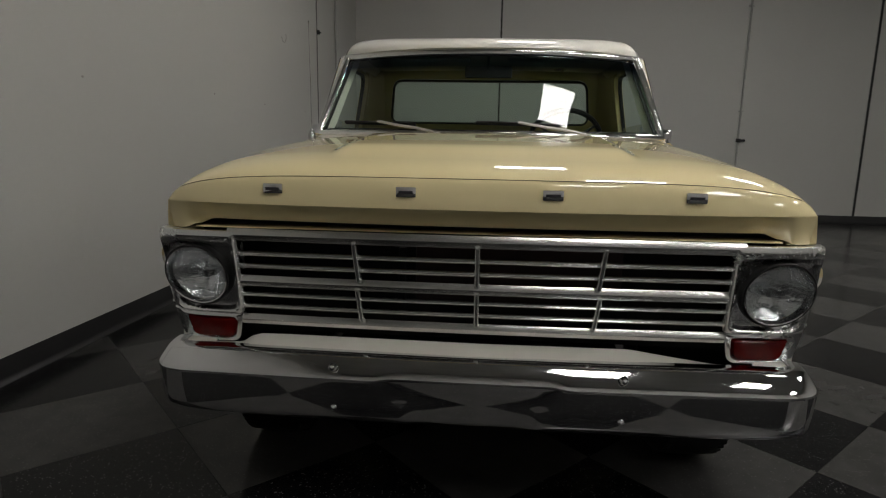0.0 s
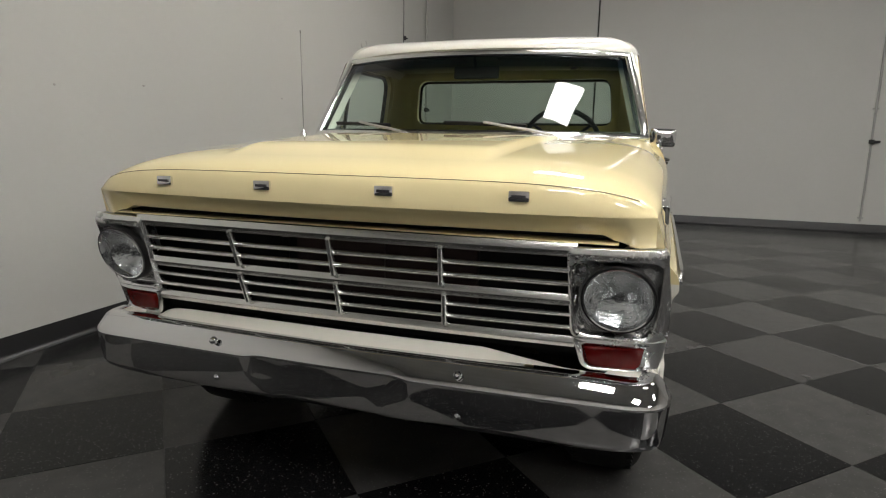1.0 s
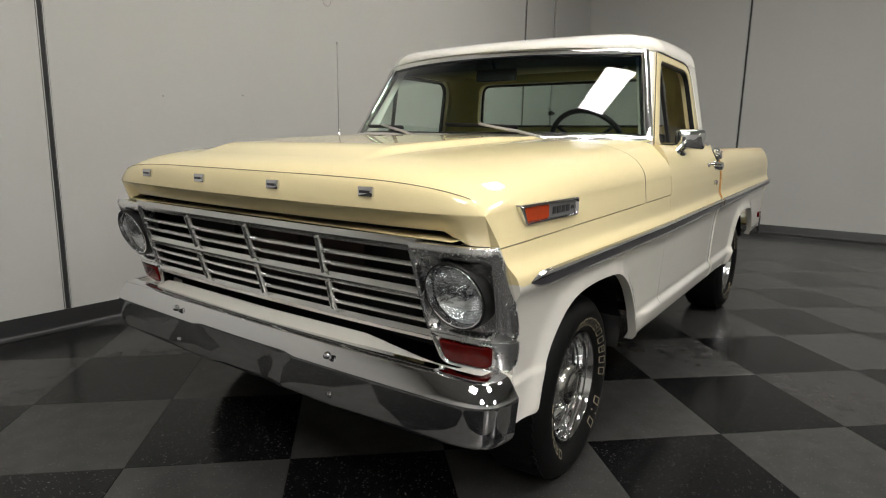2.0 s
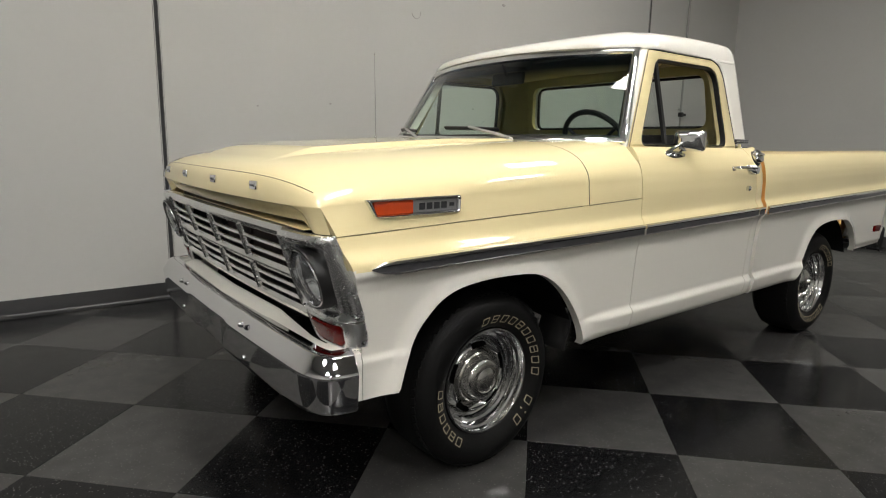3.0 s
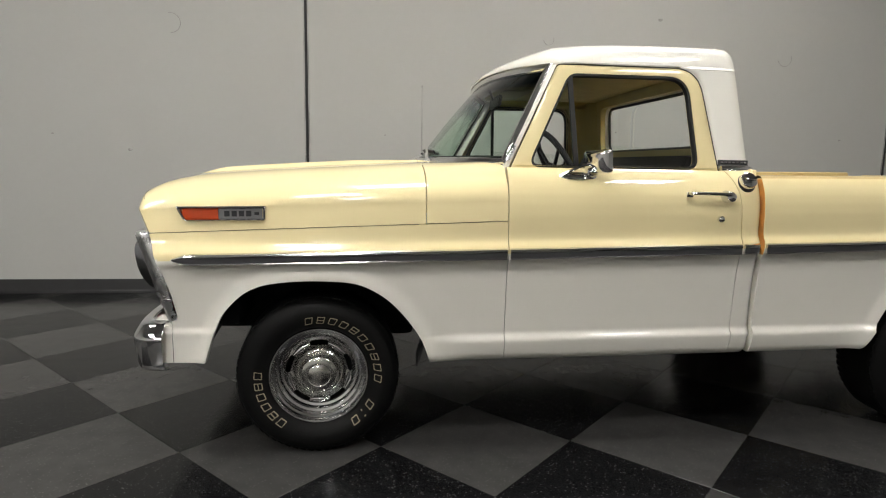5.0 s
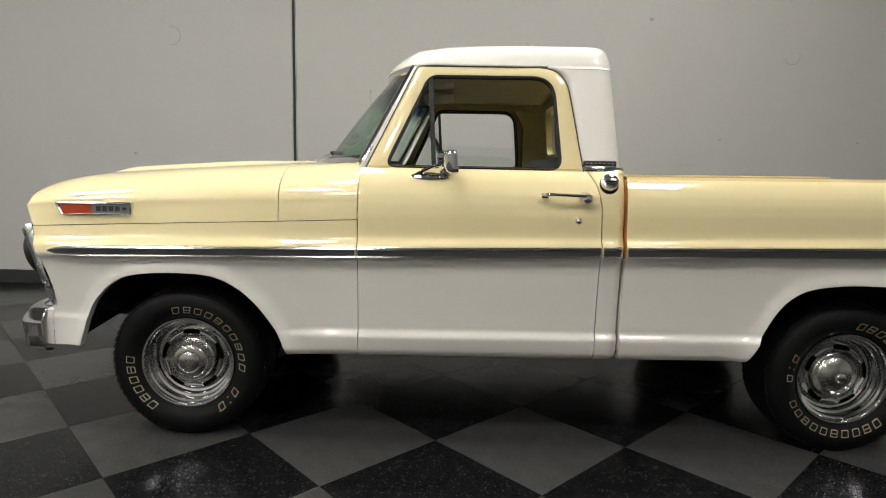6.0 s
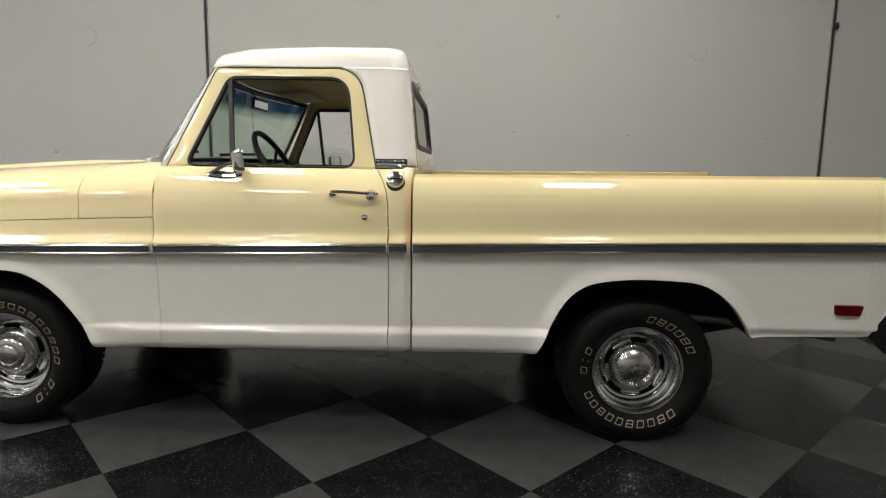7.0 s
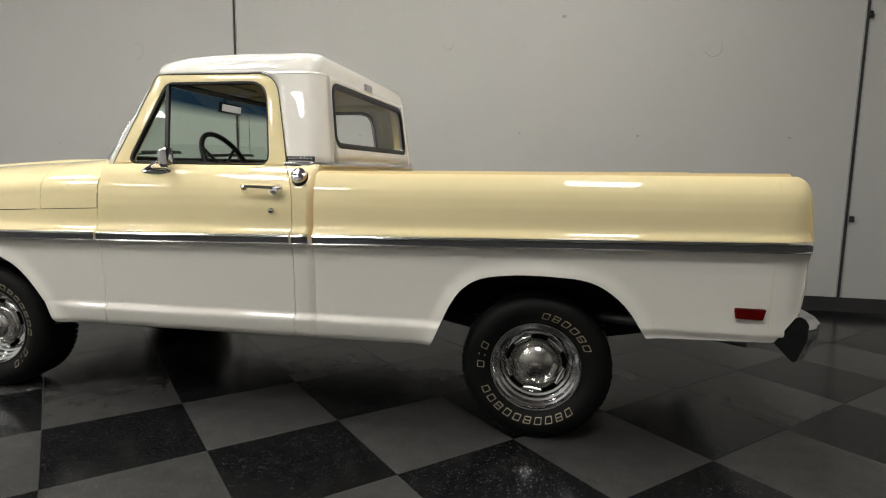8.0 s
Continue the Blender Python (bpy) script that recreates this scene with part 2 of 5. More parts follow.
def part(name, bm, material, parent=None, label="", angle=35, thick=0.0, inner=0, flip=False):
    """Links a bmesh as one mesh object under a thing or a part."""
    bmesh.ops.remove_doubles(bm, verts=bm.verts, dist=1e-5)
    bmesh.ops.recalc_face_normals(bm, faces=bm.faces)
    if thick:
        mid = Vector((1.3, 0, 1.3))
        if sum(f.normal.dot(f.calc_center_median() - mid) * f.calc_area() for f in bm.faces) < 0:
            flip = True
    if flip:
        bmesh.ops.reverse_faces(bm, faces=bm.faces)
    me = bpy.data.meshes.new(name)
    for f in bm.faces:
        f.smooth = True
    bm.to_mesh(me)
    bm.free()
    me.set_sharp_from_angle(angle=radians(angle))
    for m in (material if isinstance(material, (list, tuple)) else [material]):
        me.materials.append(m)
    ob = new(name, me)
    if parent:
        ob.parent = parent
    if label:
        tagged(ob, label)
    if thick:
        md = ob.modifiers.new("thickness", "SOLIDIFY")
        md.thickness, md.offset = thick, -1
        md.material_offset = inner
        md.material_offset_rim = 0
    return ob


def mirrored(bm):
    """The same mesh on the other side of the truck."""
    b2 = bm.copy()
    bmesh.ops.scale(b2, vec=(1, -1, 1), verts=b2.verts)
    bmesh.ops.reverse_faces(b2, faces=b2.faces)
    return b2


def both(name, bm, material, parent, label="", **kw):
    b2 = mirrored(bm)
    pa, pb = parent if isinstance(parent, tuple) else (parent, parent)
    a = part(name, bm, material, pa, label, **kw)
    b = part(name, b2, material, pb, label, **kw)
    return a, b

# ---- the room ----
WALL_Y, WALL_X, ROOM_X0, ROOM_Y0, ROOM_H = 2.363, 7.74, -7.0, -9.5, 5.2
SIDE = pose(0, WALL_Y, 0, 0, 0, -0.57)  # the side wall stands a little out of square


def plain_box(name, x0, x1, y0, y1, z0, z1, material, label, kind="structure", category=""):
    bm = bmesh.new()
    box(bm, (x0 + x1) / 2, (y0 + y1) / 2, (z0 + z1) / 2, x1 - x0, y1 - y0, z1 - z0)
    return tagged(part(name, bm, material), label, category, kind=kind)


plain_box("wall_side", ROOM_X0 - 0.2, WALL_X + 0.2, 0, 0.3, 0, ROOM_H, WALL, "tall pale grey painted showroom wall").matrix_basis = SIDE
plain_box("wall_back", WALL_X, WALL_X + 0.2, ROOM_Y0, WALL_Y - 0.076, 0, ROOM_H, WALL, "tall pale grey painted showroom end wall")
plain_box("wall_front", ROOM_X0 - 0.2, ROOM_X0, ROOM_Y0, WALL_Y + 0.068, 0, ROOM_H, WALL, "plain pale grey painted showroom wall")
plain_box("wall_far_side", ROOM_X0 - 0.2, WALL_X + 0.2, ROOM_Y0 - 0.2, ROOM_Y0, 0, ROOM_H, WALL, "plain pale grey painted showroom wall")
plain_box("ceiling", ROOM_X0 - 0.2, WALL_X + 0.2, ROOM_Y0 - 0.2, WALL_Y + 0.2, ROOM_H, ROOM_H + 0.15, CEIL, "dark painted showroom ceiling")
plain_box("floor_slab", ROOM_X0, WALL_X, ROOM_Y0, WALL_Y + 0.1, -0.15, -0.004, GROUT, "dark floor slab under the tiles")


def baseboard(length, m):
    """Black cove base: upright strip with a toe that curves out over the floor."""
    prof = [(0, 0), (0.03, 0), (0.024, 0.005), (0.012, 0.014), (0.006, 0.03), (0.005, 0.122), (0.003, 0.126), (0, 0.126)]
    bm = bmesh.new()
    vs = sheet(bm, [[(s * length, -a, b) for a, b in prof] for s in (0, 1)], 0, True)
    cap(bm, vs[0])
    cap(bm, vs[1][::-1])
    ob = part("baseboard", bm, COVE)
    ob.matrix_basis = m
    return tagged(ob, "black vinyl cove baseboard along the wall", kind="structure")


baseboard(WALL_X - ROOM_X0, SIDE @ pose(ROOM_X0, 0, 0))
baseboard(WALL_Y - ROOM_Y0 - 0.11, pose(WALL_X, WALL_Y - 0.11, 0, 0, 0, -90))


def wall_seam(m, width, material, label):
    """Sealed joint between two wall slabs: a dark strip with raised lips."""
    bm = bmesh.new()
    h = ROOM_H - 0.128
    box(bm, 0, -0.002, 0.128 + h / 2, width, 0.006, h)
    for s in (-1, 1):
        box(bm, s * (width / 2 + 0.006), -0.003, 0.128 + h / 2, 0.010, 0.010, h, 1, 0.002)
    ob = part("trim", bm, [material, WALL])
    ob.matrix_basis = m
    return tagged(ob, label, kind="structure")


for x in (-0.372, 5.545):
    wall_seam(SIDE @ pose(x, 0, 0), 0.022, SEAM, "dark vertical joint between wall slabs")
wall_seam(pose(WALL_X, -0.11, 0, 0, 0, -90), 0.02, SEAM, "dark vertical joint between wall slabs")
wall_seam(pose(WALL_X, -5.93, 0, 0, 0, -90), 0.03, SEAM, "dark vertical joint between wall slabs")


def wall_pipe(m, r, z0, bracket_z, label):
    """Painted pipe run up a wall on saddles, with a small side bracket."""
    bm = bmesh.new()
    tube(bm, [(0, -r - 0.012, z0), (0, -r - 0.012, ROOM_H)], r, 12, (0, 1, 0))
    root = new("conduit", None)
    root.matrix_basis = m
    part("pipe", bm, CONDUIT, root)
    for z in (z0 + 0.05, z0 + 1.6, z0 + 3.2):
        bm = bmesh.new()
        box(bm, 0, -0.014, z, 0.075, 0.024, 0.025, 0, 0.004)
        part("saddle", bm, CONDUIT, root)
    bm = bmesh.new()
    box(bm, 0.05, -0.03, bracket_z, 0.11, 0.04, 0.035, 0, 0.006)
    box(bm, 0.0, -0.03, bracket_z, 0.06, 0.055, 0.06, 0, 0.008)
    part("bracket", bm, SEAM, root)
    return tagged(root, label, "conduit")


wall_pipe(SIDE @ pose(6.39, 0, 0), 0.014, 0.15, 1.68, "thin grey painted conduit with small dark bracket on wall")
wall_pipe(pose(WALL_X, -3.985, 0, 0, 0, -90), 0.016, 0.17, 1.31, "thin grey painted conduit with small dark bracket on wall")


def wall_box(x, z, label):
    bm = bmesh.new()
    box(bm, 0, -0.02, 0, 0.035, 0.036, 0.055, 0, 0.006)
    tube(bm, [(0, -0.035, 0), (0.0, -0.06, -0.01)], 0.008, 8, (0, 0, 1))
    ob = part("wall_hook", bm, SEAM)
    ob.matrix_basis = SIDE @ pose(x, 0, z)
    tagged(ob, label, "hook", "small wall hooks")


wall_box(5.555, 2.585, "small dark metal hook beside the wall joint")
wall_box(5.58, 0.84, "small dark metal hook beside the wall joint")


def plug(x, z, r, turn):
    """Faint arc of a filled lifting hole in the wall slab."""
    bm = bmesh.new()
    pts = [(r * math.cos(a), -0.001, r * math.sin(a)) for a in [turn + k * 0.16 for k in range(22)]]
    tube(bm, pts, 0.0028, 6, (0, 1, 0))
    ob = part("wall_mark", bm, SCUFF)
    ob.matrix_basis = SIDE @ pose(x, 0, z)
    tagged(ob, "faint round scar of a filled hole in wall", "wall mark", "faint marks on the wall")


for x, z, r, a in ((4.33, 2.335, 0.07, 3.4), (-1.55, 2.44, 0.085, -1.6), (1.9, 2.43, 0.05, 3.3)):
    plug(x, z, r, a)


def chip(x, z, s):
    bm = bmesh.new()
    r = bmesh.ops.create_icosphere(bm, subdivisions=2, radius=1)
    for v in r["verts"]:
        v.co = Vector((v.co.x * s, v.co.y * 0.004, v.co.z * s * 0.6)) * (0.75 + 0.5 * random.random())
    ob = part("wall_chip", bm, SCUFF)
    ob.matrix_basis = SIDE @ pose(x, 0, z)
    tagged(ob, "small grey chip in the wall paint", "wall mark", "faint marks on the wall")


for x, z, s in ((3.0, 2.655, 0.022), (3.72, 1.56, 0.015), (5.02, 1.55, 0.014), (2.62, 1.58, 0.013), (-1.95, 1.32, 0.02), (-2.6, 1.45, 0.012), (0.35, 1.5, 0.010), (1.0, 1.55, 0.012)):
    chip(x, z, s)


# ceiling lamps: flat panels hung in two rows
def ceiling_lamp(m):
    root = new("ceiling_light", None)
    bm = bmesh.new()
    w, d = 0.80, 0.86
    for s in (-1, 1):
        box(bm, s * (w / 2 + 0.012), 0, 0.02, 0.024, d + 0.048, 0.06, 0, 0.004)
        box(bm, 0, s * (d / 2 + 0.012), 0.02, w, 0.024, 0.06, 0, 0.004)
    box(bm, 0, 0, 0.045, w, d, 0.01)
    for s in (-1, 1):
        tube(bm, [(s * 0.25, 0, 0.05), (s * 0.25, 0, ROOM_H - LAMP_Z)], 0.004, 6, (0, 1, 0))
    part("frame", bm, BRIGHT, root)
    bm = bmesh.new()
    box(bm, 0, 0, 0.005, w - 0.004, d - 0.004, 0.02)
    part("diffuser", bm, GLOW, root)
    root.matrix_basis = m
    return tagged(root, "flat rectangular white ceiling panel lamp, lit", "ceiling light", "ceiling panel lamps")


GLOW = mat("lamp_diffuser", (1.0, 0.975, 0.935), 0.5, emit=LAMP_POWER)
lamp = ceiling_lamp(pose(0.05, -1.42, LAMP_Z))
for x, y in ((-3.3, -1.3), (-0.9, -3.8), (3.5, -3.8), (-4.1, -3.8), (-0.9, -7.0), (-4.5, -7.0), (3.2, -0.5)):
    copy_thing(lamp, pose(x, y, LAMP_Z))


# ---- the pickup truck, in its own frame: x from nose to tail, y to its right side ----
truck = new("pickup_truck", None)
truck.location = (0, 0.012, 0)
tagged(truck, "old pale yellow and white two-tone pickup truck on checkered floor", "pickup truck")

PROFILE = [(0.40, 0.945), (0.415, 0.99), (0.44, 1.008), (0.47, 1.016), (0.50, 1.022), (0.510, 1.022), (0.520, 1.013), (0.532, 1.003), (0.55, 1.006), (0.60, 1.008), (0.70, 1.013), (0.78, 1.019), (0.835, 1.029), (0.855, 1.042), (0.885, 1.047),
           (0.900, 1.047), (0.908, 1.0435), (0.918, 1.0375), (0.927, 1.0325), (0.934, 1.0295), (0.955, 1.0275), (0.99, 1.0275), (1.03, 1.027), (1.08, 1.022), (1.12, 1.014), (1.15, 1.004), (1.18, 0.991), (1.20, 0.979), (1.22, 0.962), (1.24, 0.940)]
SLOPE = [(0.42, 0.006), (0.53, 0.008), (0.80, 0.016), (0.85, 0.0195), (0.95, 0.0195), (1.02, 0.016), (1.24, 0.0)]
TAPER = [(-0.74, -0.104), (-0.68, -0.085), (-0.62, -0.078), (-0.55, -0.070), (-0.2, -0.050), (0.2, -0.025), (0.6, -0.005), (0.8, 0.0)]
LEVELS = [0.40 + 0.84 * k / 112 for k in range(113)]


def rolled(tab):
    """The same table with its corners eased, so that the sheet metal rolls over instead of breaking."""
    out = []
    for k in range(169):
        z = 0.40 + 0.005 * k
        out.append((z, sum(lerp_table(tab, z + d) for d in (-0.007, -0.0035, 0, 0.0035, 0.007)) / 5))
    return out


PROFILE = rolled(PROFILE)
ARCH_F = [(-0.458, 0.36), (-0.438, 0.44), (-0.420, 0.50), (-0.400, 0.559), (-0.372, 0.62), (-0.332, 0.669), (-0.279, 0.716), (-0.208, 0.747), (-0.103, 0.762), (0.013, 0.765), (0.13, 0.758), (0.20, 0.738), (0.272, 0.696), (0.333, 0.640), (0.392, 0.566), (0.434, 0.495), (0.468, 0.395)]
ARCH_R = [(2.44, 0.42), (2.47, 0.48), (2.51, 0.575), (2.552, 0.655), (2.60, 0.712), (2.676, 0.755), (2.80, 0.775), (2.918, 0.779), (3.05, 0.774), (3.12, 0.765), (3.177, 0.745), (3.24, 0.705), (3.297, 0.65), (3.34, 0.588), (3.40, 0.49)]


def level_z(x, L):
    return L + (x - 0.8) * lerp_table(SLOPE, L)


def arch_gap(x, z):
    """How far a point of the side lies from the nearer wheel arch's edge."""
    arch = ARCH_F if x < 1.4 else ARCH_R
    best = 9.0
    for (a, b), (c, d) in zip(arch, arch[1:]):
        t = max(0, min(1, ((x - a) * (c - a) + (z - b) * (d - b)) / ((c - a) ** 2 + (d - b) ** 2)))
        best = min(best, math.hypot(x - a - t * (c - a), z - b - t * (d - b)))
    return best


def half_width(x, z):
    L = z
    for _ in range(3):
        L = z - (x - 0.8) * lerp_table(SLOPE, L)
    w = lerp_table(PROFILE, L) - 0.02
    if x < -0.30 and L < 0.53:
        w += (0.984 - w) * sstep(-0.34, -0.42, x)
    if x < 1.0 and L < 0.53:
        w += 0.9 * (0.981 - w) * (1 - sstep(0.42, 0.66, x)) * sstep(0.0, 0.3, x)
    if x < -0.34:
        w += 0.008 * (1 - sstep(0.56, 0.585, L)) * sstep(-0.36, -0.44, x)
    if x > 3.2 and L < 0.60:
        w += (0.988 - 0.016 * sstep(0.575, 0.535, z) - w) * sstep(3.24, 3.36, x)
    w += lerp_table(TAPER, x) * (0.40 + 0.60 * max(0.0, min(1.0, (L - 0.862) / 0.19)))
    w -= 0.035 * max(0, (x - 3.89) / 0.09) ** 2
    if 1.852 < x < 1.896:
        w -= 0.024 * ((x - 1.852) / 0.038) ** 2
    if z < 0.90 and (x < 0.75 or x > 2.2):
        w += 0.019 * math.exp(-(arch_gap(x, z) / 0.038) ** 2) * sstep(0.40, 0.44, z)
    return w


def trim_z(x):
    return 0.861 + 0.0203 * x


def columns(x0, x1, arch=None, step=0.03):
    xs = {x0, x1}
    n = max(1, round((x1 - x0) / step))
    xs |= {x0 + (x1 - x0) * i / n for i in range(n + 1)} | {x1 - 0.005, x1 - 0.011, x1 - 0.018, x1 - 0.027}
    if arch:
        pts = smooth_path([(a, 0, b) for a, b in arch], 5)
        xs |= {p.x for p in pts if x0 < p.x < x1}
    return sorted(xs)


def arch_z(arch, x):
    pts = SMOOTH_F if arch is ARCH_F else SMOOTH_R
    if x < pts[0][0] or x > pts[-1][0]:
        return 0.0
    return lerp_table(pts, x)


SMOOTH_F = [(p.x, p.z) for p in smooth_path([(a, 0, b) for a, b in ARCH_F], 5)]
SMOOTH_R = [(p.x, p.z) for p in smooth_path([(a, 0, b) for a, b in ARCH_R], 5)]


def side_panel(x0, x1, bottom, top, front=None, rear=None, arch=None, flange=0.035, two_tone=True, lead=None):
    """One panel of the body's side: the skin with its edges turned inward."""
    bm = bmesh.new()
    rows = []
    for x in columns(x0, x1, arch):
        zb, zt = bottom(x), top(x)
        if arch:
            zb = max(zb, arch_z(arch, x))
        row = []
        for L in LEVELS:
            z = max(zb, min(zt, level_z(x, L)))
            xx = x
            if front:
                xx = max(xx, front(z))
            if rear:
                xx = min(xx, rear(z))
            row.append((xx, -half_width(xx, z), z))
        rows.append(row)
    vs = sheet(bm, rows)
    bmesh.ops.remove_doubles(bm, verts=bm.verts, dist=1e-5)
    for f in bm.faces:
        c = f.calc_center_median()
        f.material_index = 0 if (not two_tone or c.z > trim_z(c.x)) else 1
    es = [e for e in bm.edges if len(e.link_faces) == 1]
    r = bmesh.ops.extrude_edge_only(bm, edges=es)
    for v in r["geom"]:
        if isinstance(v, bmesh.types.BMVert):
            v.co.y += flange
    for f in bm.faces:
        if len(f.verts) >= 3 and f.calc_center_median().z <= trim_z(f.calc_center_median().x) and two_tone:
            f.material_index = 1
    return bm


def seam_z(x):
    return 0.977 + 0.043 * x


def fender_front(z):
    return lerp_table([(0.40, -0.565), (0.606, -0.565), (0.616, -0.545), (0.70, -0.562), (0.80, -0.592), (0.90, -0.625), (0.97, -0.648)], z)


def door_rear(z):
    return lerp_table([(0.40, 1.790), (0.95, 1.793), (1.08, 1.790), (1.14, 1.780), (1.18, 1.765), (1.22, 1.742), (1.24, 1.728)], z)


SKIN = [YELLOW, WHITE]
both("front_fender", side_panel(-0.66, 0.7743, lambda x: 0.408 + 0.008 * x + 0.024 * sstep(-0.30, -0.40, x), lambda x: seam_z(x) - 0.002, front=fender_front, arch=ARCH_F), SKIN, truck)
doors = both("door", side_panel(0.7777, 1.80, lambda x: level_z(x, 0.408), lambda x: 1.227, rear=lambda z: door_rear(z), flange=0.075), SKIN, truck)
cab_corner = side_panel(1.72, 1.890, lambda x: level_z(x, 0.408), lambda x: 1.238, front=lambda z: door_rear(z) + 0.004, flange=0.16)
both("cab_corner", cab_corner, SKIN, truck)

def bed_end(z):
    return lerp_table([(0.40, 3.80), (0.525, 3.838), (0.55, 3.897), (0.59, 3.932), (0.64, 3.960), (0.70, 3.981), (0.76, 3.989), (0.86, 3.992), (1.0, 3.993), (1.10, 3.986), (1.165, 3.974), (1.19, 3.964), (1.205, 3.948), (1.215, 3.93), (1.24, 3.88)], z)


def bed_bottom(x):
    return lerp_table([(1.8, 0.422), (2.47, 0.432), (3.3, 0.432), (3.335, 0.527), (3.99, 0.541)], x)


def bed_top(x):
    return 1.198 + 0.0095 * (x - 1.9)


both("bed_side", side_panel(1.899, 4.0, bed_bottom, bed_top, rear=bed_end, arch=ARCH_R), SKIN, truck)

# pressed seam near the tail of the bed sides
bm = bmesh.new()
for z0, z1 in ((trim_z(3.85) + 0.03, 1.20), (0.60, trim_z(3.85) - 0.03)):
    pts = [(3.852, -half_width(3.852, z0 + (z1 - z0) * k / 14) - 0.0002, z0 + (z1 - z0) * k / 14) for k in range(15)]
    sweep(bm, pts, ring(0.0009, 6), (1, 0, 0))
both("bed_seam", bm, YELLOW, truck)

# bed: rails, inner walls, floor, front panel and tailgate
bm = bmesh.new()
rows = []
for x in columns(1.902, 3.90):
    w, z = half_width(x, bed_top(x)), bed_top(x)
    rows.append([(x, -w, z), (x, -w + 0.012, z + 0.008), (x, -w + 0.03, z + 0.012), (x, -0.875, z + 0.012), (x, -0.862, z + 0.004), (x, -0.86, z - 0.03), (x, -0.86, 0.88 if 2.38 < x < 3.46 else 0.69)])
sheet(bm, rows)
both("bed_rail", bm, BEDPAINT, truck)
bm = bmesh.new()
box(bm, 2.91, 0, 0.68, 2.0, 1.16, 0.03)
for k in range(7):
    box(bm, 2.91, -0.54 + 0.18 * k, 0.70, 1.98, 0.05, 0.012, 0, 0.004)
for s in (-1, 1):
    box(bm, 2.92, s * 0.72, 0.90, 1.10, 0.30, 0.03, 0, 0.01)
    box(bm, 2.92, s * 0.575, 0.79, 1.10, 0.012, 0.21)
    for x0, x1 in ((1.91, 2.38), (3.46, 3.91)):
        box(bm, (x0 + x1) / 2, s * 0.72, 0.68, x1 - x0, 0.29, 0.03)
part("bed_floor", bm, BEDPAINT, truck)
bm = bmesh.new()
box(bm, 1.912, 0, 0.91, 0.02, 1.73, 0.46, 0, 0.006)
box(bm, 1.915, 0, 1.14, 0.035, 1.70, 0.04, 0, 0.012)
part("bed_front_panel", bm, BEDPAINT, truck)
bm = bmesh.new()
rows = []
for k in range(26):
    z = 0.46 + (1.195 - 0.46) * k / 25
    w = half_width(1.905, z)
    rows.append([(1.8982, 0.0015 - w, z), (1.8972, 0.02 - w, z), (1.8968, 0.16 - w, z)])
sheet(bm, rows, pick=lambda i, j: 0 if i > 13 else 1)
both("bed_front_edge", bm, [RUST, WHITE], truck)
bm = bmesh.new()
box(bm, 3.935, 0, 0.93, 0.05, 1.52, 0.56, 0, 0.015)
box(bm, 3.965, 0, 0.93, 0.014, 1.30, 0.30, 1, 0.005)
part("tailgate", bm, SKIN, truck)
bm = bmesh.new()
rows = [[(bed_end(z) - 0.012, -half_width(3.94, z) + 0.012, z), (bed_end(z) - 0.014, -0.765, z), (bed_end(z) - 0.09, -0.765, z)] for z in [0.56 + 0.64 * k / 16 for k in range(17)]]
sheet(bm, rows, pick=lambda i, j: 0 if i > 8 else 1)
both("rear_corner", bm, SKIN, truck)
bm = bmesh.new()
box(bm, 3.968, -0.872, 0.80, 0.03, 0.13, 0.24, 0, 0.012)
both("tail_lamp", bm, RED, truck)

# hood and cowl, lofted across
NOSE = [(0.056, 0.968), (0.055, 0.978), (0.052, 0.988), (0.046, 1.000), (0.036, 1.012), (0.023, 1.023), (0.008, 1.032), (0.0, 1.0365), (0.0, 1.041), (0.003, 1.060), (0.009, 1.084), (0.017, 1.106), (0.0225, 1.1155), (0.026, 1.1185), (0.032, 1.1235), (0.044, 1.131), (0.064, 1.142), (0.10, 1.156), (0.15, 1.168), (0.20, 1.177)]


def hood_front(t):
    return -0.772 + 0.055 * t * t + 0.040 * abs(t) ** 14


CREASE = 1.0365


def side_top(x):
    """Height at which the hood's upright side turns into its top."""
    return 1.0605 + 0.036 * x


def hood_point(t, s, zt, x):
    """t: -1 to 1 across; zt: crown height there."""
    zc = min(zt, side_top(x))
    y = t * half_width(x, side_top(x))
    m = 6.0 + 1.5 * sstep(-0.6, 0.2, x)
    body = 0.94 * max(0.0, 1 - abs(t) ** m) ** 0.5 + 0.06 * (1 - t * t)
    dome = 0.020 * sstep(-0.61, -0.45, x) * (1 - 0.5 * sstep(0.1, 0.44, x)) * (1 - sstep(0.435, 0.495, abs(y) - 0.06 * (x + 0.2)))
    return (x, y, zc + (zt - zc) * body + dome * body)


def hood_side(x, nose, sign):
    """The upright side below the crown, from the seam up; nose: x of the nose's corner, which leans back below the crease."""
    out = []
    for k in range(4):
        z = seam_z(x) + 0.0015 + 0.020 * k
        xx = max(x, nose + (CREASE - z) * 0.45)
        out.append((xx, sign * half_width(xx, z), z))
    return out


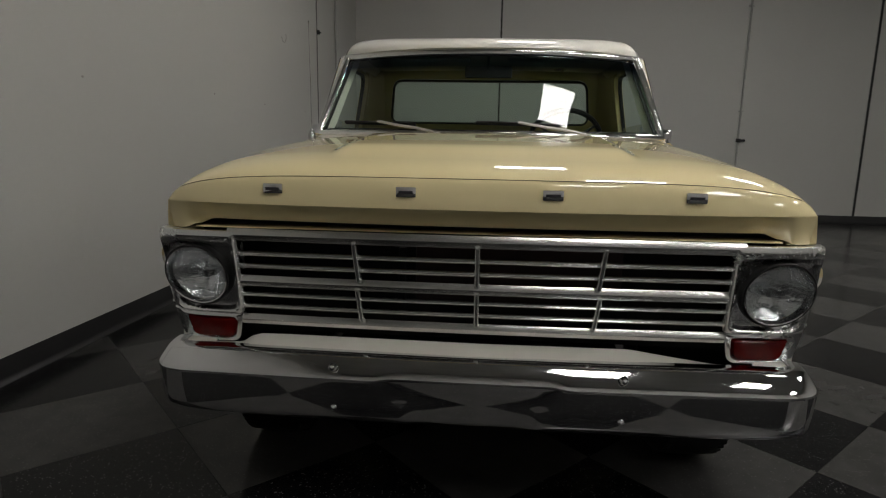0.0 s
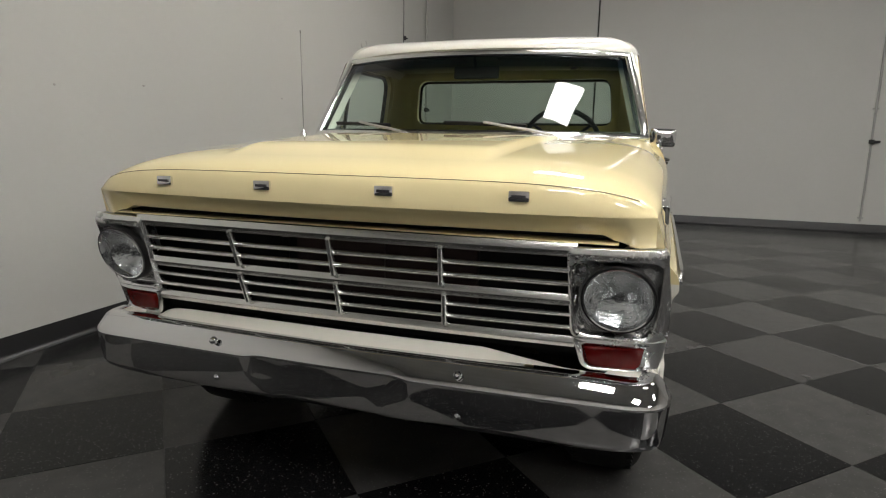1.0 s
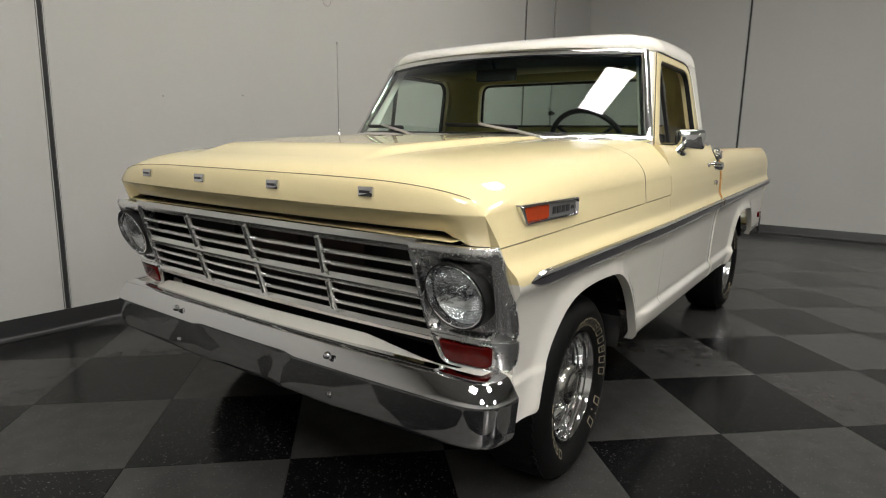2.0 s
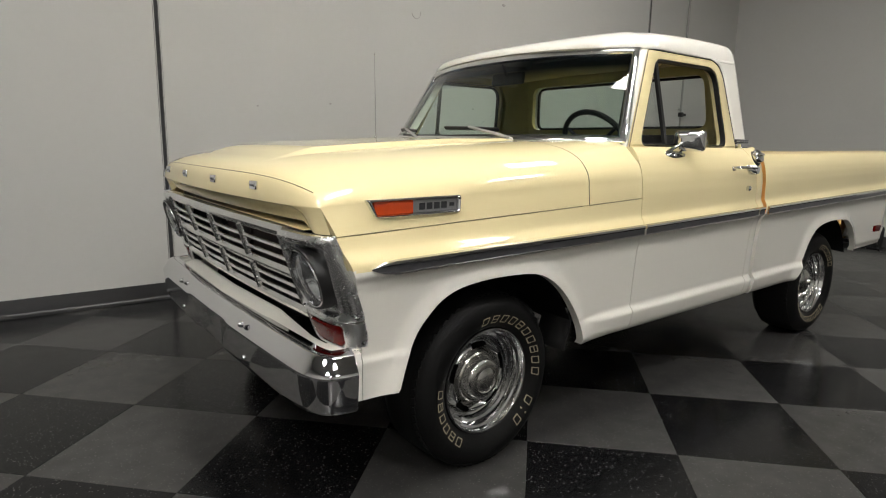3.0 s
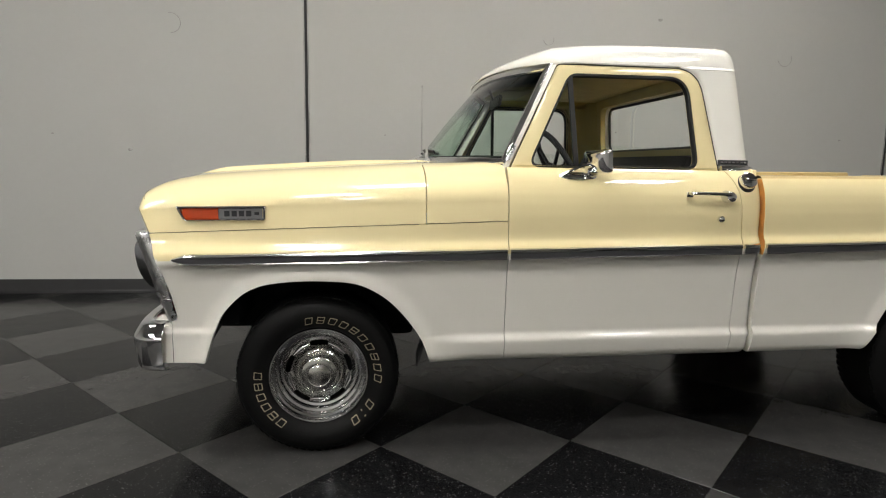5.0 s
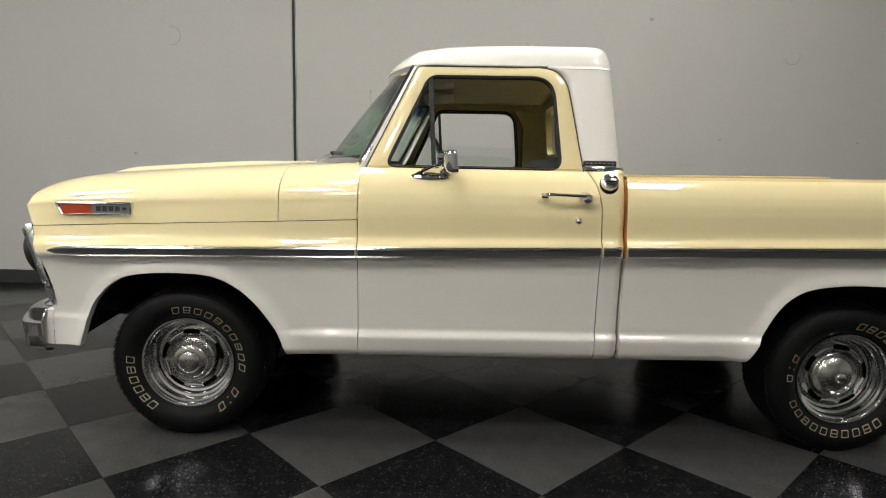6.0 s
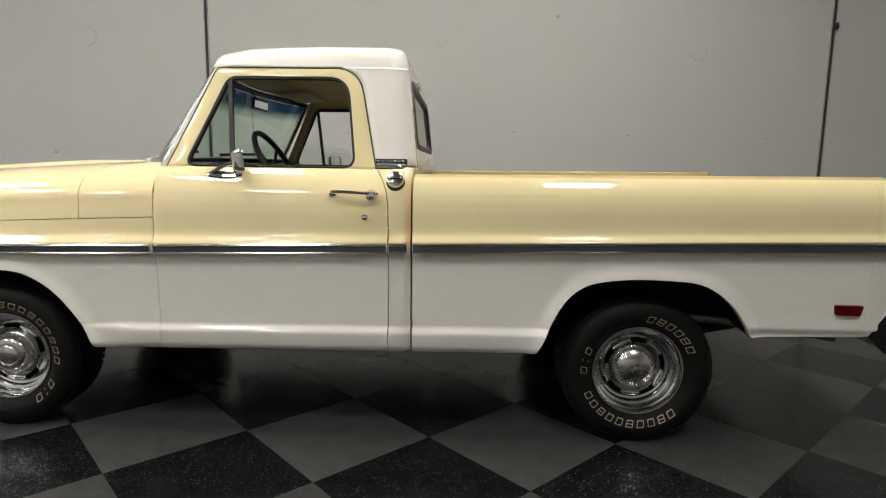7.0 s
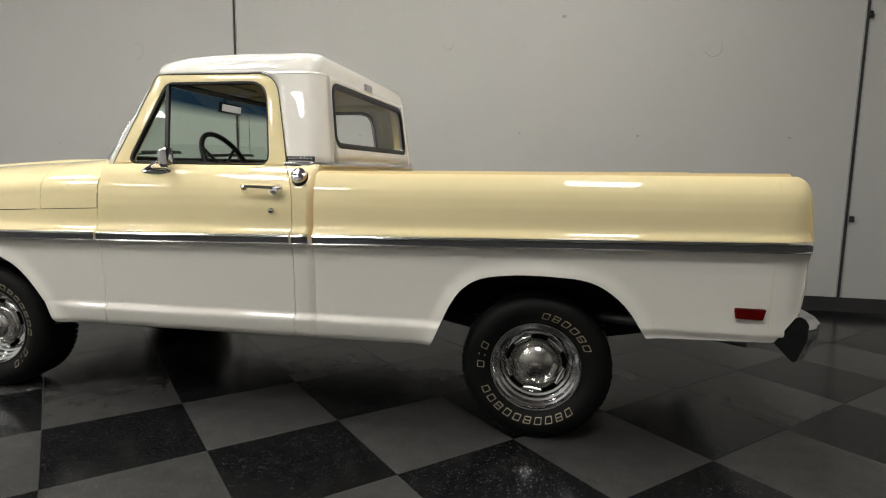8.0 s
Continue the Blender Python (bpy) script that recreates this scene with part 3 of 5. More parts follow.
TS = sorted([1 - (1 - k / 44) ** 2.8 for k in range(45)] + [0.445 + 0.012 * k for k in range(11)])
TS = [-t for t in TS[:0:-1]] + TS
bm = bmesh.new()
rows = []
under = []
for s, zt in NOSE:
    if zt <= CREASE:
        row = []
        for t in TS:
            c = 1 - sstep(0.86, 0.955, abs(t))
            u = (CREASE - zt) / (CREASE - 0.968)
            row.append(hood_point(t, s, zt + u * (0.016 * (1 - sstep(0.85, 0.90, abs(t))) - 0.015 * sstep(0.90, 0.96, abs(t))), hood_front(t) + s * c + (CREASE - zt) * 0.45 * (1 - c)))
        under.append(row)
    if zt >= CREASE:
        row = [hood_point(t, s, zt, hood_front(t) + s) for t in TS]
        rows.append(hood_side(row[0][0], hood_front(1), -1) + row + hood_side(row[-1][0], hood_front(1), 1)[::-1])
for k in range(1, 31):
    f = k / 30
    row = []
    for t in TS:
        x0 = hood_front(t) + 0.20
        x = x0 + (0.4385 - x0) * f
        row.append(hood_point(t, 0, 1.177 + 0.071 * f ** 0.8, x))
    rows.append(hood_side(row[0][0], hood_front(1), -1) + row + hood_side(row[-1][0], hood_front(1), 1)[::-1])
sheet(bm, under)
sheet(bm, rows)
bmesh.ops.remove_doubles(bm, verts=bm.verts, dist=1e-5)
es = [e for e in bm.edges if len(e.link_faces) == 1]
r = bmesh.ops.extrude_edge_only(bm, edges=es)
for v in r["geom"]:
    if isinstance(v, bmesh.types.BMVert):
        if v.co.x > 0.43:
            v.co.z -= 0.03
        elif abs(v.co.y) > 0.87:
            v.co.y *= 0.965
        else:
            v.co.x += 0.05
hood = part("hood", bm, YELLOW, truck, angle=38)
# dark fine parting line across the nose above the badges
bm = bmesh.new()
sweep(bm, [Vector(hood_point(t, 0, 1.119, hood_front(t) + 0.026)) + Vector((-0.0003, 0, 0.0003)) for t in TS if abs(t) < 0.955], ring(0.0011, 6), (0, 0, 1))
part("hood_parting_line", bm, GAPLINE, hood)


def glass_base(t):
    """Lower edge of the windscreen: t from -1 to 1 across."""
    return Vector((0.487 + 0.292 * abs(t) ** 2.6, 0.885 * t, 1.247 + 0.006 * abs(t)))


def glass_top(t):
    return Vector((0.832 + 0.158 * abs(t) ** 2.5, 0.776 * t, 1.680 - 0.018 * t * t))


def on_glass(y, z, out):
    """A point on the windscreen's outside, lifted off it by out."""
    f = (z - 1.247) / 0.433
    t = y / (0.885 - 0.109 * f)
    return glass_base(t).lerp(glass_top(t), f) + Vector((-0.012 * math.sin(f * math.pi) - 0.83 * out, 0, 0.55 * out))


bm = bmesh.new()
rows = []
for k in range(13):
    f = k / 12
    row = []
    for t in TS:
        a = Vector(hood_point(t, 0, 1.248, 0.4415))
        if abs(t) <= 0.90:
            e = glass_base(t / 0.90) + Vector((-0.012, 0, -0.004))
        else:
            v = (abs(t) - 0.90) / 0.10
            z = 1.253 + (seam_z(0.772) + 0.003 - 1.253) * v ** 1.3
            w = half_width(0.772, min(z, 1.239))
            if z > 1.235:
                w = 0.888 + (w - 0.888) * min(1.0, max(0.0, 1.253 - z) / 0.018) ** 0.5
            e = Vector((0.772, math.copysign(w, t), z))
        hp = Vector(hood_point(t, 0, 1.248 + 0.018 * f, 0.442 + 0.331 * f))
        row.append(hp.lerp(a.lerp(e, f), 1 - sstep(0.84, 0.965, abs(t))))
    xs = row[0].x
    rows.append(hood_side(xs, -9, -1) + row + hood_side(xs, -9, 1)[::-1])
sheet(bm, rows)
part("cowl", bm, YELLOW, truck, angle=50)

# cab: roof, corners, back
def cab_y(z):
    return 0.906 - (z - 1.24) * 0.190


def cab_back(z):
    return 1.905 - (z - 1.24) * 0.105


DOOR_OUT = [(0.790, 1.212), (1.007, 1.667), (1.644, 1.669), (1.731, 1.212)]
DOOR_EDGE = sorted((z, x) for x, z in rounded(DOOR_OUT, [0.01, 0.02, 0.11, 0.01], 14) if x > 1.5)
CAB_TOP = 1.676
CORNER = 0.085


def cab_corner_row(z):
    """From the door's rear edge round the rear corner to the back."""
    y, xb = cab_y(z), cab_back(z)
    xd = lerp_table(DOOR_EDGE, min(z, 1.6665)) + 0.005
    row = [(xd + (xb - CORNER - xd) * k / 4, -y) for k in range(5)]
    row += [(xb - CORNER + CORNER * math.sin(a), -y + CORNER * (1 - math.cos(a))) for a in [k / 8 * math.pi / 2 for k in range(1, 9)]]
    row.append((xb, -0.69))
    return [(x, yy, z) for x, yy in row]


bm = bmesh.new()
rows = [cab_corner_row(z) for z in [1.238 + (1.60 - 1.238) * k / 8 for k in range(9)] + [1.613, 1.628, 1.638, 1.648, 1.658, 1.6665, CAB_TOP]]
sheet(bm, rows)
both("cab_rear_corner", bm, WHITE, truck, thick=0.02, inner=0)
bm = bmesh.new()
sweep(bm, [(x + 0.0003, y - 0.0003, z) for x, y, z in cab_corner_row(1.665)[1:-1]], ring(0.0007, 6), (0, 0, 1))
both("roof_seam", bm, SEAMLINE, truck)
# back panel with the rear window's opening
RW = [(-0.695, 1.335), (0.695, 1.335), (0.665, 1.634), (-0.665, 1.634)]


def on_back(y, z, out=0.0):
    return (cab_back(z) + out, y, z)


inner = rounded([(y, z) for y, z in RW], 0.07)
outer = rounded([(-0.75, 1.238), (0.75, 1.238), (0.695, CAB_TOP), (-0.695, CAB_TOP)], 0.001)
bm = bmesh.new()
edge = rounded([(-0.709, 1.321), (0.709, 1.321), (0.679, 1.648), (-0.679, 1.648)], 0.08)
sheet(bm, [[on_back(y, z) for y, z in outer], [on_back(y, z) for y, z in edge], [on_back(y, z, -0.006) for y, z in inner], [on_back(y, z, -0.05) for y, z in inner]], closed=True)
part("cab_back_panel", bm, WHITE, truck, thick=0.012)
bm = bmesh.new()
box(bm, 1.885, 0, 0.86, 0.02, 1.86, 0.75, 0, 0.006)
part("cab_lower_back", bm, YELLOW, truck)
bm = bmesh.new()
sweep(bm, [on_back(y, z, -0.004) for y, z in inner], [(-0.016, -0.008), (0.016, -0.008), (0.014, 0.006), (0, 0.01), (-0.014, 0.006)], up=(1, 0, 0), closed=True)
part("rear_window_seal", bm, SEAL, truck)
bm = bmesh.new()
sheet(bm, [[on_back(y, z, -0.012) for y, z in inner], [on_back(y * 0.5, 1.49 + (z - 1.49) * 0.5, -0.012) for y, z in inner], [on_back(0, 1.49, -0.012)] * 1 * len(inner)][:2], closed=True)
bm.faces.new([v for v in bm.verts][len(inner):])
part("rear_window", bm, GLASS, truck).visible_shadow = False

# roof: loops drawn in from its edge to the crown
edge_loop = []
for k in range(25):
    t = 1 - 2 * k / 24
    g = glass_top(t)
    edge_loop.append((g.x - 0.022 + 0.016 * abs(t) ** 8, g.y, g.z + 0.013, 3.8 + 5.7 * t ** 4, 0.5))
side = []
for k in range(1, 12):
    x = 0.985 + (1.53 - 0.985) * k / 12
    side.append((x, -0.776 - (cab_y(CAB_TOP) - 0.776) * sstep(0.97, 1.12, x), lerp_table([(0.985, 1.672), (1.03, 1.675), (1.10, CAB_TOP), (1.6, CAB_TOP)], x), 9.5 + 28.5 * sstep(0.98, 1.56, x), 0.5 + 0.5 * sstep(0.98, 1.56, x)))
rear = [(x, y, z, 38.0, 1.0) for x, y, z in cab_corner_row(CAB_TOP)]
back = [(cab_back(CAB_TOP), -0.69 + 0.69 * k / 6, CAB_TOP, 42.0, 1.0) for k in range(1, 7)]
half = side + rear + back
edge_loop += half + [(x, -y, z, n, e) for x, y, z, n, e in half[-2::-1]]
bm = bmesh.new()
rows = []
mid = (1.36, 0.0)
for k in [1 - (1 - q / 30) ** 2.6 for q in range(30, 2, -1)]:
    loop = []
    for x, y, z, n, e in edge_loop:
        rise = max(0.0, 1 - k ** n) ** e
        loop.append((mid[0] + (x - mid[0]) * k, y * k, z + (1.786 - 0.012 * k * k - z) * rise))
    rows.append(loop)
vs = sheet(bm, rows, closed=True)
cap(bm, vs[-1])
part("roof", bm, WHITE, truck, angle=60, thick=0.006)
bm = bmesh.new()
rows = [[(x, y, 1.700 - 0.014 * (y / 0.78) ** 2) for y in [-0.725 + 1.45 * k / 12 for k in range(13)]] for x in [0.99 + 0.78 * k / 8 for k in range(9)]]
sheet(bm, rows)
part("headliner", bm, LINER, truck, thick=0.01)
bm = bmesh.new()
tube(bm, [(1.02, -0.724, 1.684), (1.76, -0.724, 1.684)], 0.006, 8, (0, 0, 1))
both("headliner_bead", bm, SEAL, truck)
bm = bmesh.new()
sheet(bm, [[(x, -0.728, 1.690), (x, -0.738, 1.672), (x, -0.772, 1.640)] for x in (1.03, 1.2, 1.4, 1.6, 1.72)])
both("header_rail", bm, CREAM, truck, thick=0.004)
# rain gutter
bm = bmesh.new()
path = [(0.992, -0.800, 1.668)] + [(x, -0.824, 1.674) for x in (1.06, 1.2, 1.35, 1.46)] + [(1.51, -0.817, 1.6745), (1.545, -0.803, 1.675)]
sweep(bm, smooth_path(path, 5), [(-0.004, -0.003), (0.004, -0.003), (0.005, 0.003), (0.002, 0.002), (-0.004, 0.003)], (0, 0, 1))
both("rain_gutter", bm, WHITE, truck)
# doors' window frames
def on_side(x, z, out=0.0):
    return (x, -cab_y(z) - out, z)


DOOR_IN = [(0.870, 1.229), (1.058, 1.630), (1.599, 1.632), (1.640, 1.229)]
o = rounded(DOOR_OUT, [0.01, 0.02, 0.11, 0.01])
i_ = rounded(DOOR_IN, [0.06, 0.04, 0.095, 0.06])
bm = bmesh.new()
lip = rounded([(p[0] + (0.012 if p[0] < 1.3 else -0.012), p[1] + (0.012 if p[1] < 1.4 else -0.012)) for p in DOOR_OUT], [0.01, 0.02, 0.11, 0.01])
sheet(bm, [[on_side(x, z, -0.05) for x, z in o], [on_side(x, z, -0.004) for x, z in o], [on_side(x, z, 0.003) for x, z in lip], [on_side(x, z, 0.001) for x, z in i_], [on_side(x, z, -0.05) for x, z in i_]], closed=True)
both("door_window_frame", bm, YELLOW, doors)
bm = bmesh.new()
seal = [on_side(x, z, -0.012) for x, z in i_]
sweep(bm, seal, [(-0.012, -0.014), (0.012, -0.014), (0.011, 0.008), (-0.011, 0.008)], up=(0, -1, 0.2), closed=True)
both("door_window_seal", bm, SEAL, doors)
bm = bmesh.new()
sweep(bm, [on_side(1.088, 1.236, -0.012), on_side(1.065, 1.616, -0.012)], [(-0.0095, -0.008), (0.0095, -0.008), (0.0095, 0.008), (-0.0095, 0.008)], (0, 1, 0))
both("vent_window_post", bm, SEAL, doors)
# vent pane and half-lowered door pane
bm = bmesh.new()
pane = [(0.90, 1.235), (1.085, 1.235), (1.065, 1.608)]
bm.faces.new([bm.verts.new(on_side(x, z, -0.02)) for x, z in pane])
for ob in both("vent_window", bm, GLASS, doors):
    ob.visible_shadow = False
bm = bmesh.new()
pane = rounded([(1.09, 1.23), (1.615, 1.23), (1.61, 1.318), (1.09, 1.330)], [0.002, 0.002, 0.05, 0.01])
bm.faces.new([bm.verts.new(on_side(x, z, -0.03)) for x, z in pane])
for ob in both("door_window", bm, GLASS, doors):
    ob.visible_shadow = False
# dark gap round the top of the door frames
bm = bmesh.new()
sweep(bm, [on_side(x, z, -0.001) for x, z in o[7:-7]], ring(0.0019, 6), up=(0, -1, 0.2))
both("door_gap", bm, SEAL, truck)
# A-pillars
bm = bmesh.new()
rows = []
for k in range(11):
    f = -0.16 + 1.16 * k / 10
    a, b = glass_base(-1).lerp(glass_top(-1), f), Vector(on_side(0.795 + 0.211 * f, 1.236 + 0.430 * f, -0.006))
    mid = a.lerp(b, 0.5) + Vector((-0.008, -0.012, 0))
    rows.append([a + Vector((0.03, 0.03, 0)), a + Vector((-0.004, -0.004, 0)), mid, b, b + Vector((0, 0.05, 0)), a + Vector((0.05, 0.06, 0))])
sheet(bm, rows, closed=True)
both("windscreen_pillar", bm, WHITE, truck, "white painted windscreen pillar", angle=60)
# windscreen and its bright trim
bm = bmesh.new()
ts = [-0.985 + 1.97 * k / 32 for k in range(33)]
sheet(bm, [[glass_base(t).lerp(glass_top(t), f) + Vector((-0.012 * math.sin(f * math.pi), 0, 0)) for t in ts] for f in [0.01 + 0.98 * k / 12 for k in range(13)]])
windscreen = part("windscreen", bm, SCREEN, truck, angle=80)
windscreen.visible_shadow = False
loop = [glass_base(t) for t in [-1 + 2 * k / 24 for k in range(25)]] + [glass_base(1).lerp(glass_top(1), f) for f in (0.2, 0.4, 0.6, 0.8)] + [glass_top(t) for t in [1 - 2 * k / 24 for k in range(25)]] + [glass_top(-1).lerp(glass_base(-1), f) for f in (0.2, 0.4, 0.6, 0.8)]
bm = bmesh.new()
sweep(bm, [p + Vector((-0.006, 0, 0)) for p in loop], [(-0.022, -0.006), (0.022, -0.006), (0.021, 0.004), (0.012, 0.012), (0, 0.015), (-0.012, 0.012), (-0.021, 0.004)], (-0.83, 0, 0.55), closed=True)
part("windscreen_trim", bm, TRIM, windscreen)
bm = bmesh.new()
pts = [glass_base(-1).lerp(glass_top(-1), k / 8) + Vector((0.004, -0.012, 0.002)) for k in range(9)]
sweep(bm, pts, [(-0.012, -0.006), (0.012, -0.006), (0.011, 0.003), (0.004, 0.007), (-0.004, 0.007), (-0.011, 0.003)], (-0.45, -0.88, 0.12))
both("pillar_trim", bm, CAST, truck)
bm = bmesh.new()
inner_loop = [Vector((p.x + 0.006, p.y * 0.972, 1.48 + (p.z - 1.48) * 0.945)) for p in loop]
sweep(bm, inner_loop, [(-0.012, -0.004), (0.012, -0.004), (0.012, 0.004), (-0.012, 0.004)], (-0.83, 0, 0.55), closed=True)
part("windscreen_seal", bm, SEAL, windscreen)

# side mouldings with dark inserts
def moulding(x0, x1, tip=False):
    bm = bmesh.new()
    rows = []
    for x in columns(x0, x1, None, 0.04):
        k = min(1.0, ((x - x0) / 0.07) ** 0.5) if tip else 1.0
        z, h = trim_z(x), 0.0235 * max(k, 0.10)
        w = half_width(x, z) + 0.002
        d = 0.013 * max(k, 0.15)
        rows.append([(x, -w, z - h), (x, -w - d * 0.60, z - h * 0.97), (x, -w - d, z - h * 0.88), (x, -w - d * 0.88, z - h * 0.72), (x, -w - d * 0.66, z - h * 0.68), (x, -w - d * 0.66, z + h * 0.22), (x, -w - d * 0.92, z + h * 0.30), (x, -w - d, z + h * 0.52), (x, -w - d * 0.80, z + h * 0.84), (x, -w, z + h)])
    vs = sheet(bm, rows, closed=True, pick=lambda i, j: 1 if j == 4 else 0)
    cap(bm, vs[0])
    cap(bm, vs[-1][::-1])
    return bm


for x0, x1, tip in ((-0.55, 0.768, True), (0.782, 1.788, False), (1.802, 1.876, False), (1.903, 3.985, False)):
    both("side_moulding", moulding(x0, x1, tip), [TRIM, BAND], doors if x0 == 0.782 else truck, "bright side moulding with dark insert", angle=25)

# ---- the front ----
def face_x(y, z):
    """The raked plane of the grille and the lamp surrounds."""
    a = abs(y)
    return -0.732 + 0.016 * (a / 0.7) ** 2 + (0.926 - z) * 0.30 + 0.35 * max(0, a - 0.80) ** 2


def bar(y0, y1, z, h, depth, n=16):
    bm = bmesh.new()
    rows = []
    for k in range(n + 1):
        y = y0 + (y1 - y0) * k / n
        x = face_x(y, z)
        rows.append([(x + depth, y, z - h * 0.6), (x + 0.006, y, z - h), (x, y, z - h * 0.5), (x - 0.003, y, z), (x, y, z + h * 0.5), (x + 0.006, y, z + h), (x + depth, y, z + h * 0.6)])
    vs = sheet(bm, rows, closed=True)
    cap(bm, vs[0])
    cap(bm, vs[-1][::-1])
    return bm


grille = new("grille", None)
grille.parent = truck
for z, h, d in ((0.944, 0.018, 0.05), (0.797, 0.017, 0.03), (0.666, 0.016, 0.04)):
    part("grille_bar", bar(-0.727, 0.727, z, h, d), BRIGHT, grille)
for z in (0.886, 0.846, 0.752, 0.712):
    part("grille_bar", bar(-0.722, 0.722, z, 0.0078, 0.025), TRIM, grille)
for y in (-0.345, 0, 0.345):
    for z0, z1 in ((0.812, 0.928), (0.682, 0.782)):
        bm = bmesh.new()
        pts = [(face_x(y, z0 + (z1 - z0) * k / 4) - 0.004, y * (1 + 0.02 * k / 4), z0 + (z1 - z0) * k / 4) for k in range(5)]
        sweep(bm, pts, [(-0.009, -0.012), (0.009, -0.012), (0.0075, 0.001), (0.0035, 0.0065), (-0.0035, 0.0065), (-0.0075, 0.001)], (-1, 0, 0))
        part("grille_divider", bm, BRIGHT, grille, angle=60)
bm = bmesh.new()
box(bm, -0.56, 0, 0.78, 0.02, 1.74, 0.34)
part("grille_backing", bm, UNDER, truck)
bm = bmesh.new()
box(bm, -0.655, 0, 0.9615, 0.075, 1.66, 0.004, 0, 0.001)
part("grille_header", bm, YELLOW, truck)
bm = bmesh.new()
box(bm, -0.615, 0, 0.97, 0.006, 1.70, 0.05)
part("header_backing", bm, UNDER, truck)
bm = bmesh.new()
box(bm, -0.585, -0.12, 0.83, 0.03, 0.62, 0.2, 0, 0.01)
box(bm, -0.60, -0.12, 0.86, 0.02, 0.02, 0.2, 0)
part("radiator", bm, DARKRED, truck)
bm = bmesh.new()
tube(bm, [(-0.60, 0.23, 0.72), (-0.60, 0.23, 0.9)], 0.012, 8, (0, 1, 0))
box(bm, -0.60, 0.1, 0.78, 0.02, 0.5, 0.012)
part("radiator_brace", bm, UNDER, truck)

LAMP_Y, LAMP_H = 0.839, 0.811


def lamp_unit():
    """Chrome headlamp surround with the round lamp set in it and the signal lens below."""
    root = new("headlamp_unit", None)
    root.parent = truck
    wide = [half_width(fender_front(z), z) + 0.003 for z in (0.605, 0.78, 0.955)]

    def back_edge(z):
        """Where the chrome meets the fender at a height."""
        u = (z - 0.605) / 0.35
        w = wide[0] * (1 - u) * (1 - 2 * u) + wide[1] * 4 * u * (1 - u) + wide[2] * u * (2 * u - 1)
        return Vector((fender_front(min(max(z, 0.617), 0.97)) - 0.002, -w, z))

    def lamp_x(y, z):
        """The face, wrapped back towards the fender."""
        return face_x(y, z) + 1.9 * max(0.0, y - 0.85) ** 2

    def loop_of(corners, radii, k=9, m=11):
        """A rounded outline with points along its straight sides too."""
        pts = rounded(corners, radii, k)
        out = []
        for c in range(4):
            group = pts[c * (k + 1):(c + 1) * (k + 1)]
            a, b = Vector(group[-1]), Vector(pts[((c + 1) * (k + 1)) % len(pts)])
            out += [Vector(p) for p in group] + [a.lerp(b, (q + 1) / (m + 1)) for q in range(m)]
        return out

    def shell(layers, yc, zc, crease):
        """Chrome moulding through layers of (outline, depth) out to its rim, rounded over and swept back; its outer side runs back to the fender."""
        bm = bmesh.new()
        outline = layers[-1][0]
        loops = [[(lamp_x(y, z) + d, -y, z) for y, z in pts] for pts, d in layers]
        rim = loops[-1]
        turned = [[] for _ in range(9)]
        for (x, y, z), (yo, zo) in zip(rim, outline):
            side = sstep(0.918, 0.946, yo)
            b0 = Vector((x + 0.05, -yc + (y + yc) * 0.985, zc + (z - zc) * 0.985))
            b1 = back_edge(max(crease, min(0.9655, zc + (z - zc) * 1.03)))
            p0, p2 = Vector((x, y, z)), b0.lerp(b1, side)
            c0 = Vector((x - 0.002, y, z)) + (Vector((0, y + yc, z - zc)).normalized() * 0.006)
            c1 = Vector((x + 0.014, min(b1.y, y - 0.006) - 0.005, b1.z))
            p1 = c0.lerp(c1, side)
            for k in range(9):
                f = (k + 1) / 9
                turned[k].append(p0 * (1 - f) ** 2 + p1 * 2 * f * (1 - f) + p2 * f * f)
        sheet(bm, loops + turned, closed=True)
        return bm

    outline = loop_of([(0.716, 0.6815), (0.944, 0.6815), (0.955, 0.952), (0.702, 0.951)], [0.03, 0.03, 0.022, 0.008])
    crest = loop_of([(0.722, 0.690), (0.939, 0.690), (0.949, 0.938), (0.708, 0.938)], [0.03, 0.03, 0.022, 0.012])
    brow = loop_of([(0.727, 0.695), (0.936, 0.695), (0.947, 0.921), (0.714, 0.921)], [0.03, 0.03, 0.025, 0.015])
    lip = loop_of([(0.731, 0.700), (0.932, 0.700), (0.943, 0.914), (0.718, 0.914)], [0.035, 0.035, 0.035, 0.03])
    pan = loop_of([(0.735, 0.705), (0.930, 0.705), (0.940, 0.909), (0.722, 0.909)], [0.04, 0.04, 0.04, 0.035])
    mouth = []
    for y, z in pan:
        a = math.atan2(z - LAMP_H, y - LAMP_Y)
        mouth.append(Vector((LAMP_Y + 0.0955 * math.cos(a), LAMP_H + 0.0955 * math.sin(a))))
    half_way = [a.lerp(b, 0.5) for a, b in zip(mouth, pan)]
    bm = shell(((mouth, 0.045), (mouth, 0.016), (half_way, 0.017), (pan, 0.015), (lip, 0.002), (brow, -0.007), (crest, -0.010), (outline, 0.001)), LAMP_Y, LAMP_H, 0.6795)
    part("bezel", bm, CAST, root, angle=60)
    def raked(bm):
        """Leans a lamp part back with the raked face."""
        for v in bm.verts:
            v.co.x += 0.005 + (LAMP_H - v.co.z) * 0.30
        return bm

    bm = bmesh.new()
    lathe(bm, [(0.0985, -0.640), (0.0995, -0.692), (0.0975, -0.6955), (0.0945, -0.6945), (0.0935, -0.64)], 48, 0, "x", (0, -LAMP_Y, LAMP_H))
    part("gasket", raked(bm), SEAL, root)
    bm = bmesh.new()
